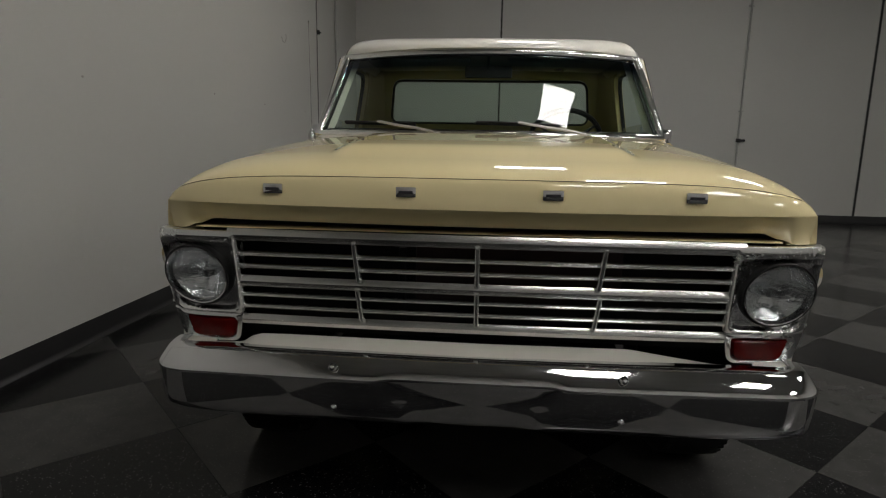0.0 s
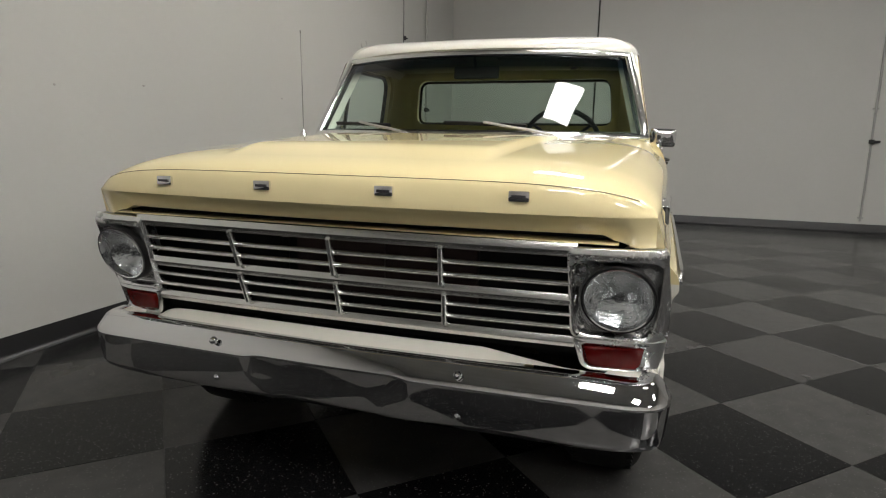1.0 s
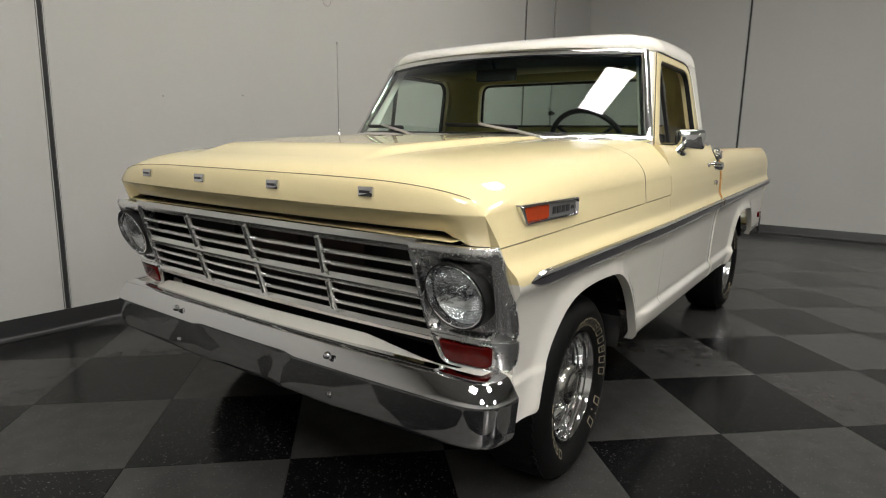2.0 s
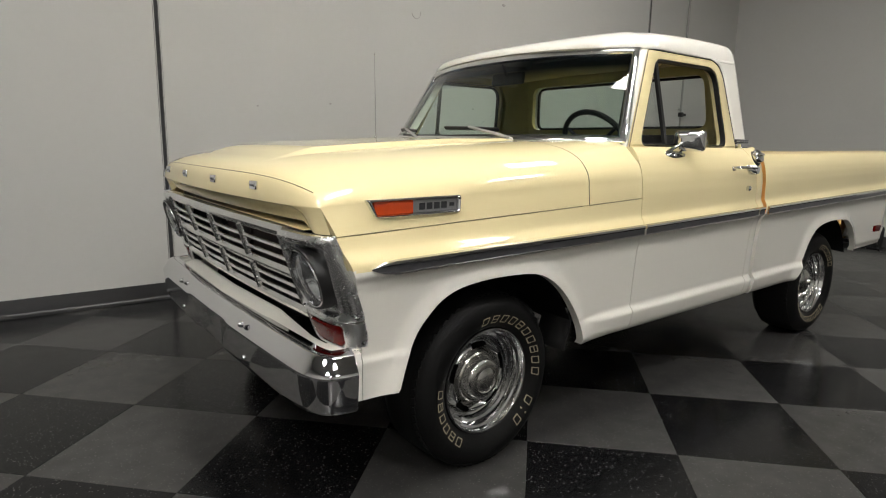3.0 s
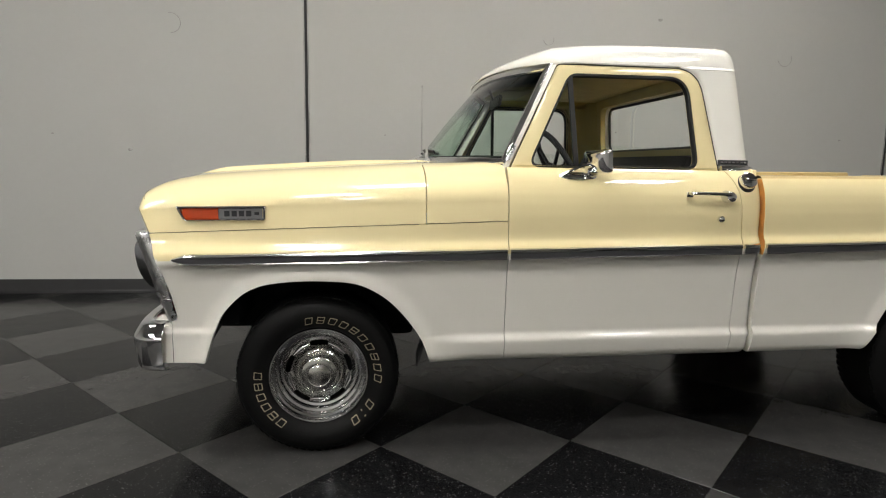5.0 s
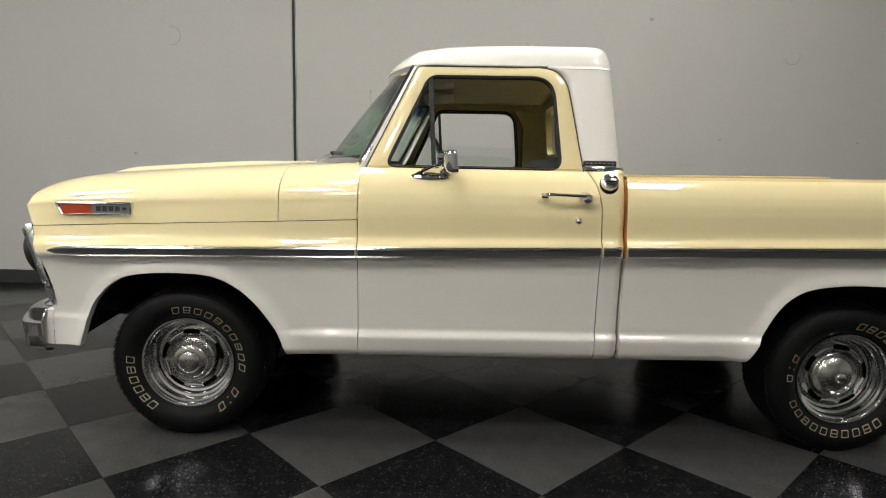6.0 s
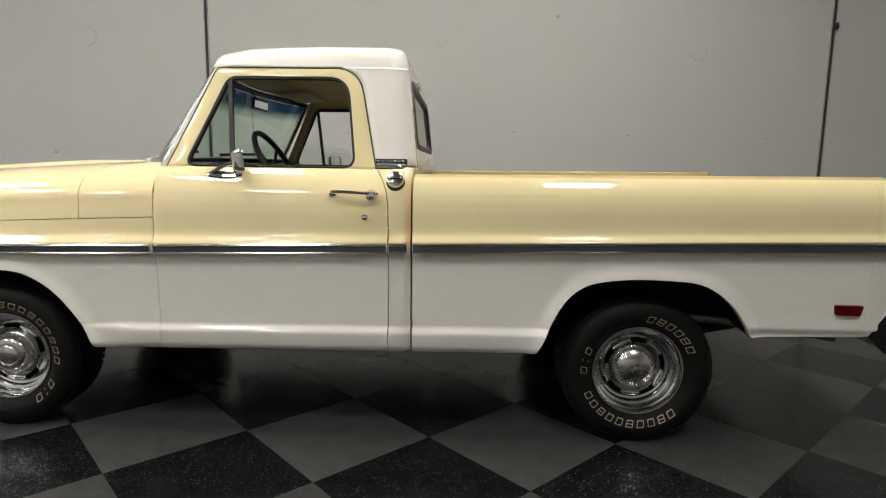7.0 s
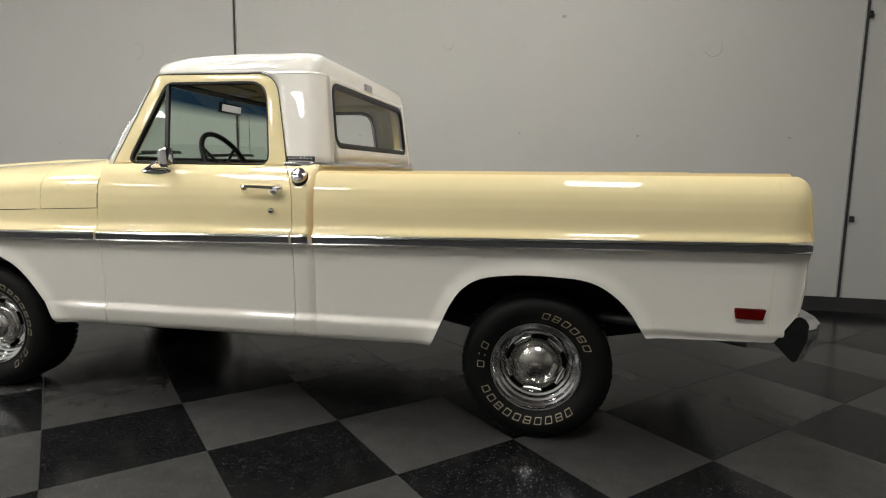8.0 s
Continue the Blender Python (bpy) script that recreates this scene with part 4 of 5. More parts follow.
    lathe(bm, [(0.0935, -0.640), (0.0935, -0.688), (0.0915, -0.692), (0.0885, -0.690), (0.0870, -0.660)], 48, 0, "x", (-0.008, -LAMP_Y, LAMP_H))
    part("retaining_ring", raked(bm), STEEL, root)
    bm = bmesh.new()
    lathe(bm, [(0.001, -0.600), (0.03, -0.605), (0.06, -0.626), (0.0870, -0.655)], 40, 0, "x", (-0.012, -LAMP_Y, LAMP_H))
    lathe(bm, [(0.001, -0.650), (0.014, -0.648), (0.016, -0.635), (0.016, -0.604)], 14, 0, "x", (0, -LAMP_Y, LAMP_H - 0.004))
    part("reflector", raked(bm), REFLECTOR, root)
    bm = bmesh.new()
    lathe(bm, [(0.0005, -0.692), (0.028, -0.691), (0.054, -0.687), (0.074, -0.680), (0.0870, -0.668)], 40, 0, "x", (-0.012, -LAMP_Y, LAMP_H))
    lens = part("lens", raked(bm), HEADLENS, root)
    lens.visible_shadow = False
    # signal lamp below
    big = loop_of([(0.750, 0.583), (0.938, 0.583), (0.949, 0.6800), (0.724, 0.6800)], [0.03, 0.022, 0.006, 0.012])
    mid_rim = loop_of([(0.757, 0.590), (0.924, 0.590), (0.934, 0.6715), (0.737, 0.6715)], [0.026, 0.02, 0.008, 0.012])
    outl = loop_of([(0.764, 0.597), (0.908, 0.597), (0.918, 0.6630), (0.750, 0.6630)], [0.022, 0.016, 0.010, 0.012])
    bm = shell(((outl, 0.02), (outl, 0.002), (mid_rim, -0.006), (big, -0.002)), 0.838, 0.630, 0.583)
    part("signal_housing", bm, CAST, root, angle=60)
    bm = bmesh.new()
    lens = [[(lamp_x(y, z) + d, -(0.836 + (y - 0.836) * q), 0.630 + (z - 0.630) * q) for y, z in outl] for q, d in ((1.0, 0.015), (0.995, 0.001), (0.96, -0.004), (0.85, -0.006))]
    vs = sheet(bm, lens, closed=True)
    cap(bm, vs[-1])
    part("signal_lens", bm, RED, root)
    bm = bmesh.new()
    at = back_edge(0.700) + Vector((-0.022, 0.006, 0))
    lathe(bm, [(0.0005, -0.007), (0.006, -0.006), (0.009, -0.002), (0.010, 0.006)], 12, 0, "y", tuple(at))
    part("side_screw", bm, STEEL, root)
    for y, z in ((0.728, 0.928), (0.735, 0.700)):
        bm = bmesh.new()
        lathe(bm, [(0.0005, -0.007), (0.005, -0.006), (0.007, 0), (0.007, 0.008)], 10, 0, "x", (face_x(y, z) - 0.003, -y, z))
        part("screw", bm, STEEL, root)
    return root


HEADLENS = glass_mat("fluted_lamp_glass", (0.93, 0.94, 0.95))
left = lamp_unit()
# the right-hand unit mirrors it
right = new("headlamp_unit", None)
right.parent = truck
for ch in left.children:
    b2 = bmesh.new()
    b2.from_mesh(ch.data)
    bmesh.ops.scale(b2, vec=(1, -1, 1), verts=b2.verts)
    ob = part(ch.name.split(".")[0], b2, list(ch.data.materials), right, angle=50)
    ob.visible_shadow = ch.visible_shadow

# white apron under the grille and valance behind the bumper
bm = bmesh.new()
rows = []
for k in range(75):
    y = -0.925 + 1.85 * k / 74
    a = abs(y)
    xb = lerp_table([(0, -0.64), (0.70, -0.615), (0.90, -0.59), (0.925, -0.57)], a)
    xf = lerp_table([(0, -0.742), (0.70, -0.722), (0.86, -0.695), (0.90, -0.678), (0.925, -0.66)], a)
    # cut down further on the driver's side than on the other
    cut = [(0.46, 0.619), (0.58, 0.600), (0.72, 0.580)] if y < 0 else [(0.60, 0.619), (0.69, 0.616), (0.735, 0.585)]
    zt = lerp_table([(0.0, 0.622)] + cut + [(0.925, 0.572)], a)
    rows.append([(xb, y, zt - 0.004), (xb - 0.02, y, zt), (xf + 0.03, y, min(zt - 0.004, 0.588)), (xf + 0.012, y, min(zt - 0.012, 0.578)), (xf + 0.012, y, 0.55), (xf + 0.04, y, 0.45)])
sheet(bm, rows)
part("front_apron", bm, WHITE, truck, angle=60)
# its end pieces beside the bumper, butted to the fenders at a fine upright seam
bm = bmesh.new()
rows = []
for k in range(12):
    z = 0.428 + 0.152 * k / 11
    w = half_width(-0.562, z)
    rows.append([(-0.5675 - 0.135 * f, -w + 0.006 * f + 0.075 * f ** 3, z) for f in [j / 9 for j in range(10)]])
rows.append([(x, y + 0.008, z + 0.004) for x, y, z in rows[-1]])
rows.append([(x + 0.01, y + 0.12, z + 0.001) for x, y, z in rows[-1]])
sheet(bm, rows)
both("apron_end", bm, WHITE, truck, angle=50)

# chrome bumpers
def bumper_plan():
    pts = [(-0.760, 0.0), (-0.758, 0.2), (-0.754, 0.4), (-0.748, 0.6), (-0.742, 0.76), (-0.733, 0.87), (-0.714, 0.935), (-0.684, 0.970), (-0.645, 0.984), (-0.597, 0.990)]
    half = smooth_path([(x, y, 0) for x, y in pts], 12)
    return [Vector((p.x, -p.y, 0)) for p in half[::-1]] + half[1:]


plan = bumper_plan()
SECTION = [(0.075, 0.597), (0.046, 0.596), (0.031, 0.5930), (0.022, 0.586), (-0.004, 0.546), (-0.008, 0.539), (-0.0095, 0.532), (-0.009, 0.525), (-0.004, 0.47), (0.001, 0.42), (0.006, 0.404), (0.020, 0.393), (0.045, 0.388), (0.06, 0.388)]
bm = bmesh.new()
rows = []
for i, p in enumerate(plan):
    d = (plan[min(i + 1, len(plan) - 1)] - plan[max(i - 1, 0)]).normalized()
    nrm = Vector((-d.y, d.x, 0))
    if nrm.x > 0 and abs(p.y) < 0.9 or nrm.dot(Vector((p.x + 0.3, p.y, 0))) < 0:
        nrm = -nrm
    k = 1 - 0.06 * sstep(0.75, 0.97, abs(p.y))
    rows.append([])
    for o, z in SECTION:
        reach = 0.165 + 0.085 * max(0.0, min(1.0, (z - 0.43) / 0.10))
        dip = 0.010 * max(0.0, min(1.0, (reach + 0.03 - abs(p.y - 0.012)) / 0.05)) * sstep(0.548, 0.520, z)
        rows[-1].append(tuple(p - nrm * (o + dip) + Vector((0, 0, 0.491 + (z - 0.491) * k))))
sheet(bm, rows)
front_bumper = part("front_bumper", bm, CHROME, truck, angle=85, thick=0.004)
for y in (-0.42, 0.41):
    for x, z in ((-0.750, 0.441), (-0.758, 0.569)):
        bm = bmesh.new()
        lathe(bm, [(0.0005, -0.012), (0.008, -0.010), (0.012, -0.003), (0.013, 0.004)], 14, 0, "x", (x, y, z))
        part("bolt", bm, CHROME, front_bumper)
bm = bmesh.new()
rows = [[(3.878 + (x - 3.878) * (1 - 0.345 * max(0, (abs(y) - 0.91) / 0.075) ** 2), y, z) for x, z in ((3.878, 0.543), (3.99, 0.652), (4.02, 0.657), (4.05, 0.646), (4.072, 0.622), (4.066, 0.56), (4.02, 0.475), (4.0, 0.466), (3.985, 0.472))] for y in [-0.985, -0.972, -0.96, -0.945, -0.93, -0.91] + [-0.9 + 1.8 * k / 10 for k in range(11)] + [0.91, 0.93, 0.945, 0.96, 0.972, 0.985]]
vs = sheet(bm, rows, closed=True)
cap(bm, vs[0], 1)
cap(bm, vs[-1][::-1], 1)
part("rear_bumper", bm, [CHROME, UNDER], truck, angle=30)

# nose badges and marker lamps
def badge(y):
    t = y / 0.93
    x = hood_front(t) + 0.008
    bm = bmesh.new()
    box(bm, x - 0.004, y, 1.082, 0.012, 0.056, 0.029, 0, 0.005)
    box(bm, x - 0.0105, y, 1.082, 0.003, 0.040, 0.009, 1, 0.001)
    return part("nose_badge", bm, [CHROME, INSERT], hood, "small chrome badge block with dark centre")


for y in (0.573, 0.197, -0.197, -0.573):
    badge(y)


def marker(side):
    root = new("marker_lamp", None)
    root.parent = truck
    y = lambda x: -half_width(x, 1.03) * side
    sgn = -side
    def strip(x0, x1, z0, z1, out, depth, name, m, bev=0.003):
        bm = bmesh.new()
        rows = []
        for k in range(7):
            x = x0 + (x1 - x0) * k / 6
            yy = y(x)
            sl = 0.018 * (x + 0.37)
            rows.append([(x, yy - sgn * 0.02, z0 + sl), (x, yy + sgn * (out - bev), z0 + sl), (x, yy + sgn * out, z0 + bev + sl), (x, yy + sgn * out, z1 - bev + sl), (x, yy + sgn * (out - bev), z1 + sl), (x, yy - sgn * 0.02, z1 + sl)])
        vs = sheet(bm, rows, closed=True)
        cap(bm, vs[0])
        cap(bm, vs[-1][::-1])
        part(name, bm, m, root)
    bm = bmesh.new()
    outer_l = rounded([(-0.508, 0.998), (-0.193, 0.998), (-0.190, 1.058), (-0.540, 1.058)], [0.012, 0.012, 0.010, 0.006], 5)
    inner_l = rounded([(-0.501, 1.0080), (-0.204, 1.0080), (-0.202, 1.0475), (-0.520, 1.0475)], [0.008, 0.006, 0.006, 0.006], 5)
    loops = []
    for q, out in ((1.0, -0.01), (1.0, 0.006), (0.9, 0.013), (0.7, 0.017), (0.45, 0.018), (0.2, 0.015), (0.0, 0.010), (0.0, -0.005)):
        loop = []
        for (xa, za), (xi, zi) in zip(outer_l, inner_l):
            x, z = xi + (xa - xi) * q, zi + (za - zi) * q
            loop.append((x, y(x) + sgn * out, z + 0.018 * (x + 0.37)))
        loops.append(loop)
    sheet(bm, loops, closed=True)
    part("frame", bm, CHROME, root, angle=60)
    strip(-0.512, -0.375, 1.0075, 1.048, 0.010, 0, "lens", AMBER)
    strip(-0.374, -0.207, 1.0075, 1.048, 0.009, 0, "badge_plate", PLATE)
    for k in range(4):
        strip(-0.352 + 0.028 * k, -0.332 + 0.028 * k, 1.017, 1.039, 0.0115, 0, "badge_bar", INSERT, 0.001)
    strip(-0.236, -0.218, 1.022, 1.034, 0.0115, 0, "badge_bar", INSERT, 0.001)


marker(1)
marker(-1)
bm = bmesh.new()
outl = rounded([(3.722, 0.638), (3.826, 0.636), (3.836, 0.682), (3.716, 0.682)], 0.008, 4)
sheet(bm, [[(x, -half_width(x, z) + 0.01, z) for x, z in outl], [(x, -half_width(x, z) - 0.012, z) for x, z in outl], [(3.775 + (x - 3.775) * 0.95, -half_width(x, z) - 0.016, 0.66 + (z - 0.66) * 0.88) for x, z in outl]], closed=True)
bm.verts.ensure_lookup_table()
bm.faces.new(list(bm.verts)[2 * len(outl):])
both("rear_marker_lamp", bm, RED, truck)

# door handle, lock, mirror, fuel filler, belt badge
bm = bmesh.new()
pts = smooth_path([(1.553, -0.985, 1.128), (1.556, -1.02, 1.132), (1.58, -1.036, 1.133), (1.66, -1.038, 1.131), (1.725, -1.030, 1.128), (1.745, -1.01, 1.126)], 5)
sweep(bm, pts, ring(0.010, 10, 0.008), (0, 0, 1))
both("door_handle", bm, CHROME, doors)
bm = bmesh.new()
lathe(bm, [(0.0005, -1.042), (0.018, -1.040), (0.024, -1.03), (0.026, -0.995), (0.03, -0.98)], 18, 0, "y", (1.722, 0, 1.118))
both("handle_button", bm, CHROME, doors)
bm = bmesh.new()
box(bm, 1.555, -0.992, 1.126, 0.03, 0.02, 0.022, 0, 0.005)
both("handle_base", bm, CHROME, doors)
bm = bmesh.new()
lathe(bm, [(0.0005, -1.025), (0.010, -1.024), (0.0135, -1.020), (0.014, -1.00)], 16, 0, "y", (1.695, 0, 1.024))
both("door_lock", bm, STEEL, doors)

mirror = new("wing_mirror", None)
mirror.parent = truck
mirror.location.y = 0.02
bm = bmesh.new()
rings = []
for k, (s, h) in enumerate(((1.0, 0.0), (0.97, 0.012), (0.85, 0.018), (0.5, 0.022), (0.05, 0.023))):
    rings.append([(1.075 + 0.092 * s * math.cos(a), -0.962 - 0.9 * h + 0.026 * s * math.sin(a), 1.192 + 0.5 * h + 0.026 * s * math.sin(a) * 0.7) for a in [2 * math.pi * q / 28 for q in range(28)]])
vs = sheet(bm, rings, closed=True)
cap(bm, vs[0][::-1])
part("mirror_base", bm, CHROME, mirror)
bm = bmesh.new()
sweep(bm, smooth_path([(1.005, -0.972, 1.198), (1.055, -0.980, 1.224), (1.105, -0.986, 1.243), (1.128, -0.990, 1.250)], 4), ring(0.011, 10, 0.007), (0, 0, 1))
tube(bm, smooth_path([(1.125, -0.972, 1.198), (1.122, -0.980, 1.222), (1.125, -0.988, 1.244)], 4), 0.008, 10, (1, 0, 0))
part("mirror_arm", bm, CHROME, mirror)
bm = bmesh.new()
ol = rounded([(-0.086, -0.050), (0.054, -0.050), (0.054, 0.048), (-0.086, 0.048)], 0.02, 6)
rot = Matrix.Rotation(radians(22), 3, "Z") @ Matrix.Rotation(radians(-6), 3, "Y")


def mp(a, y, z):
    v = rot @ Vector((a, y, z))
    return (1.145 + v.x, -0.985 + v.y, 1.258 + v.z)


def shrink(a, f):
    return [mp(a, -0.015 + (y + 0.015) * f, -0.001 + (z + 0.001) * f) for y, z in ol]


vs = sheet(bm, [shrink(-0.034, 0.40), shrink(-0.032, 0.62), shrink(-0.025, 0.84), shrink(-0.012, 0.96), shrink(0.008, 1.0), shrink(0.014, 0.99), shrink(0.014, 0.93), shrink(0.008, 0.92)], closed=True)
cap(bm, vs[0][::-1])
part("mirror_housing", bm, CHROME, mirror, angle=50)
bm = bmesh.new()
bm.faces.new([bm.verts.new(p) for p in shrink(0.009, 0.93)])
part("mirror_glass", bm, MIRROR, mirror)
other = new("wing_mirror", None)
other.parent = truck
other.location.y = -0.02
for ch in mirror.children:
    b2 = bmesh.new()
    b2.from_mesh(ch.data)
    bmesh.ops.scale(b2, vec=(1, -1, 1), verts=b2.verts)
    part(ch.name.split(".")[0], b2, list(ch.data.materials), other, angle=50)

filler = new("fuel_filler", None)
filler.parent = truck
bm = bmesh.new()
m = Matrix.Translation((1.822, -0.965, 1.172)) @ Matrix.Rotation(radians(-28), 4, "X")
lathe(bm, [(0.043, 0.03), (0.043, -0.006), (0.036, -0.016), (0.02, -0.018)], 24, 0, "y")
bmesh.ops.transform(bm, matrix=m, verts=bm.verts)
part("filler_neck", bm, SEAL, filler)
bm = bmesh.new()
lathe(bm, [(0.036, -0.010), (0.037, -0.028), (0.034, -0.036), (0.022, -0.042), (0.0005, -0.044)], 24, 0, "y")
box(bm, 0, -0.044, 0, 0.05, 0.012, 0.014, 0, 0.004)
bmesh.ops.transform(bm, matrix=m @ Matrix.Translation((0, 0, 0.004)), verts=bm.verts)
part("filler_cap", bm, CHROME, filler)

bm = bmesh.new()
sweep(bm, [(1.728, -0.926, 1.2385), (1.80, -0.927, 1.2385), (1.85, -0.919, 1.238), (1.888, -0.894, 1.237), (1.908, -0.852, 1.236), (1.914, -0.80, 1.2345), (1.912, -0.4, 1.2335), (1.912, 0.0, 1.2335)], [(-0.009, -0.011), (0.006, -0.011), (0.009, -0.006), (0.009, 0.005), (0.006, 0.010), (-0.009, 0.010)], (0, 0, 1))
both("belt_moulding", bm, CHROME, truck)
bm = bmesh.new()
for k in range(7):
    box(bm, 1.742 + 0.018 * k, -cab_y(1.262) - 0.004, 1.264, 0.013, 0.007, 0.009, 0, 0.002)
box(bm, 1.796, -cab_y(1.255) - 0.003, 1.252, 0.125, 0.007, 0.005, 0)
badges = both("cab_badge", bm, CHROME, truck, "row of small chrome badge blocks")
bm = bmesh.new()
box(bm, 1.796, -cab_y(1.262) - 0.0005, 1.262, 0.14, 0.006, 0.026, 0, 0.002)
both("badge_plate", bm, INSERT, badges)
bm = bmesh.new()
box(bm, cab_back(1.685) + 0.001, -0.08, 1.690, 0.022, 0.13, 0.042, 0, 0.010)
part("cargo_lamp", bm, BRIGHT, truck)

# wipers and antenna
def wiper(px, py, pz, tip, b0, b1):
    root = new("wiper", None)
    root.parent = truck
    bm = bmesh.new()
    lathe(bm, [(0.0005, 0.016), (0.012, 0.014), (0.016, 0), (0.016, -0.02)], 14, 0, "z", (px, py, pz))
    a = Vector((px, py, pz + 0.01))
    sweep(bm, smooth_path([a, a.lerp(Vector(tip), 0.3) + Vector((-0.004, 0, 0.004)), a.lerp(Vector(tip), 0.7), tip], 4), [(-0.008, -0.003), (0.008, -0.003), (0.006, 0.003), (-0.006, 0.003)], (-0.6, 0, 0.8))
    part("arm", bm, ARM, root)
    bm = bmesh.new()
    sweep(bm, [b0, Vector(b0).lerp(Vector(b1), 0.5) + Vector((-0.004, 0, 0.002)), b1], [(-0.004, -0.012), (0.004, -0.012), (0.004, 0.006), (-0.004, 0.006)], (-0.6, 0, 0.8))
    part("blade", bm, SEAL, root)


wiper(0.488, -0.48, 1.246, on_glass(-0.15, 1.303, 0.018), on_glass(0.05, 1.303, 0.013), on_glass(-0.35, 1.290, 0.013))
wiper(0.458, 0.225, 1.246, on_glass(0.535, 1.300, 0.018), on_glass(0.72, 1.298, 0.013), on_glass(0.34, 1.288, 0.013))
bm = bmesh.new()
lathe(bm, [(0.018, -0.02), (0.018, 0.006), (0.010, 0.02), (0.005, 0.03)], 14, 0, "z", (0.575, 0.865, 1.238))
tube(bm, [(0.575, 0.865, 1.25), (0.573, 0.866, 1.52)], 0.0028, 8, (0, 1, 0))
tube(bm, [(0.573, 0.866, 1.52), (0.571, 0.868, 1.765)], 0.0018, 8, (0, 1, 0))
lathe(bm, [(0.0005, 0.008), (0.0035, 0.004), (0.0035, -0.004), (0.0005, -0.008)], 8, 0, "z", (0.571, 0.868, 1.77))
part("antenna", bm, STEEL, truck)

# ---- wheels ----
def make_wheel(name, rear=False):
    """Slotted bright steel wheel with hub cap and a raised-letter tyre; outer face towards -y."""
    root = new(name, None)
    R = 0.342
    bm = bmesh.new()
    prof = [(0.200, 0.015), (0.212, -0.002), (0.225, -0.013), (0.240, -0.022), (0.255, -0.028), (0.270, -0.030), (0.290, -0.027), (0.308, -0.019), (0.322, -0.008), (0.333, 0.008), (0.339, 0.024), (R, 0.045), (R + 0.001, 0.118), (R, 0.165), (0.340, 0.19), (0.330, 0.21), (0.30, 0.245), (0.26, 0.252), (0.21, 0.235), (0.2, 0.22)]
    lathe(bm, prof, 72)
    tyre = part("tyre", bm, RUBBER, root, angle=60)
    # tread grooves and shoulder blocks
    bm = bmesh.new()
    for k in range(64):
        a = 2 * math.pi * k / 64
        for yy, tilt in ((0.024, 0.30), (0.195, -0.25)):
            rot = Matrix.Rotation(-a, 3, "Y") @ Matrix.Rotation(tilt, 3, "X")
            c = Vector((0.3368 * math.cos(a), yy, 0.3368 * math.sin(a)))
            box(bm, c.x, c.y, c.z, 0.005, 0.036, 0.024, 0, 0, rot)
    tagged(part("tread", bm, RUBBER, tyre), kind="stuff")
    bm = bmesh.new()
    groups = ((203.5, 6, 10.9), (48, 10, 11.3), (-41.5, 3, 10.5))
    for mid, n, stp in groups:
        for k in range(n):
            a = radians(mid + (n - 1) / 2 * stp - k * stp)
            thin = n == 3 and k == 1
            wid = 0.0035 if thin else 0.0158

            def lp(u, v, o):
                r, q = 0.247 + v, a + (u - 0.2 * v) / 0.247
                return (r * math.cos(q), lerp_table(prof[:9], r) + o, r * math.sin(q))
            outer_l = rounded([(-wid, -0.0158), (wid, -0.0158), (wid, 0.0158), (-wid, 0.0158)], 0.004 if not thin else 0.0015, 3)
            e = 0.0036 if not thin else 0.0025
            inner_l = rounded([(-wid + e, -0.0158 + e), (wid - e, -0.0158 + e), (wid - e, 0.0158 - e), (-wid + e, 0.0158 - e)], 0.002 if not thin else 0.0005, 3)
            sheet(bm, [[lp(u, v, 0.002) for u, v in outer_l], [lp(u, v, -0.0010) for u, v in outer_l], [lp(u, v, -0.0010) for u, v in inner_l], [lp(u, v, 0.002) for u, v in inner_l]], closed=True)
            if not thin and k % 3 == 1:
                sheet(bm, [[lp(-wid + e, -0.0018, -0.0009), lp(-wid + e, 0.0018, -0.0009)], [lp(wid - e, -0.0018, -0.0009), lp(wid - e, 0.0018, -0.0009)]])
    tagged(part("raised_marking", bm, LETTER, tyre), "ring of raised pale outlined blocks", kind="stuff")
    bm = bmesh.new()
    lathe(bm, [(0.207, 0.02), (0.209, 0.002), (0.205, -0.006), (0.199, -0.005), (0.195, 0.004), (0.192, 0.018), (0.184, 0.022), (0.181, 0.030), (0.178, 0.046), (0.168, 0.050), (0.165, 0.060), (0.163, 0.074), (0.150, 0.078)], 80)
    rim = part("rim", bm, STEEL, root, angle=40)
    # disc with five slots
    bm = bmesh.new()
    def disc(a, r):
        o = 0.078 - 0.030 * (1 - ((r - 0.128) / 0.026) ** 2) if abs(r - 0.128) < 0.026 else 0.078
        return (r * math.cos(a), o, r * math.sin(a))
    for k in range(5):
        ac = radians(90 + 72 * k)
        ha = radians(36)
        outl, inl, back = [], [], []
        for j in range(48):
            q = 2 * math.pi * (j + 0.5) / 48
            c, s = math.cos(q), math.sin(q)
            sc = 1 / max(abs(c), abs(s))
            outl.append(disc(ac + ha * c * sc, 0.127 + 0.025 * s * sc))
            # stadium
            L, rr = 0.028, 0.0105
            vx, vy = c, s
            px = max(-L, min(L, vx * 0.06))
            u = px + rr * vx * (1 if abs(vx * 0.06) > L else 0)
            u = max(-L - rr, min(L + rr, u))
            w = rr * (vy if abs(vx * 0.06) > L else math.copysign(1, vy))
            inl.append(disc(ac + u / 0.130, 0.131 + w))
            p = disc(ac + u / 0.130, 0.131 + w)
            back.append((p[0], p[1] + 0.012, p[2]))
        sheet(bm, [outl, inl, back], closed=True)
    part("disc", bm, STEEL, rim, angle=40)
    bm = bmesh.new()
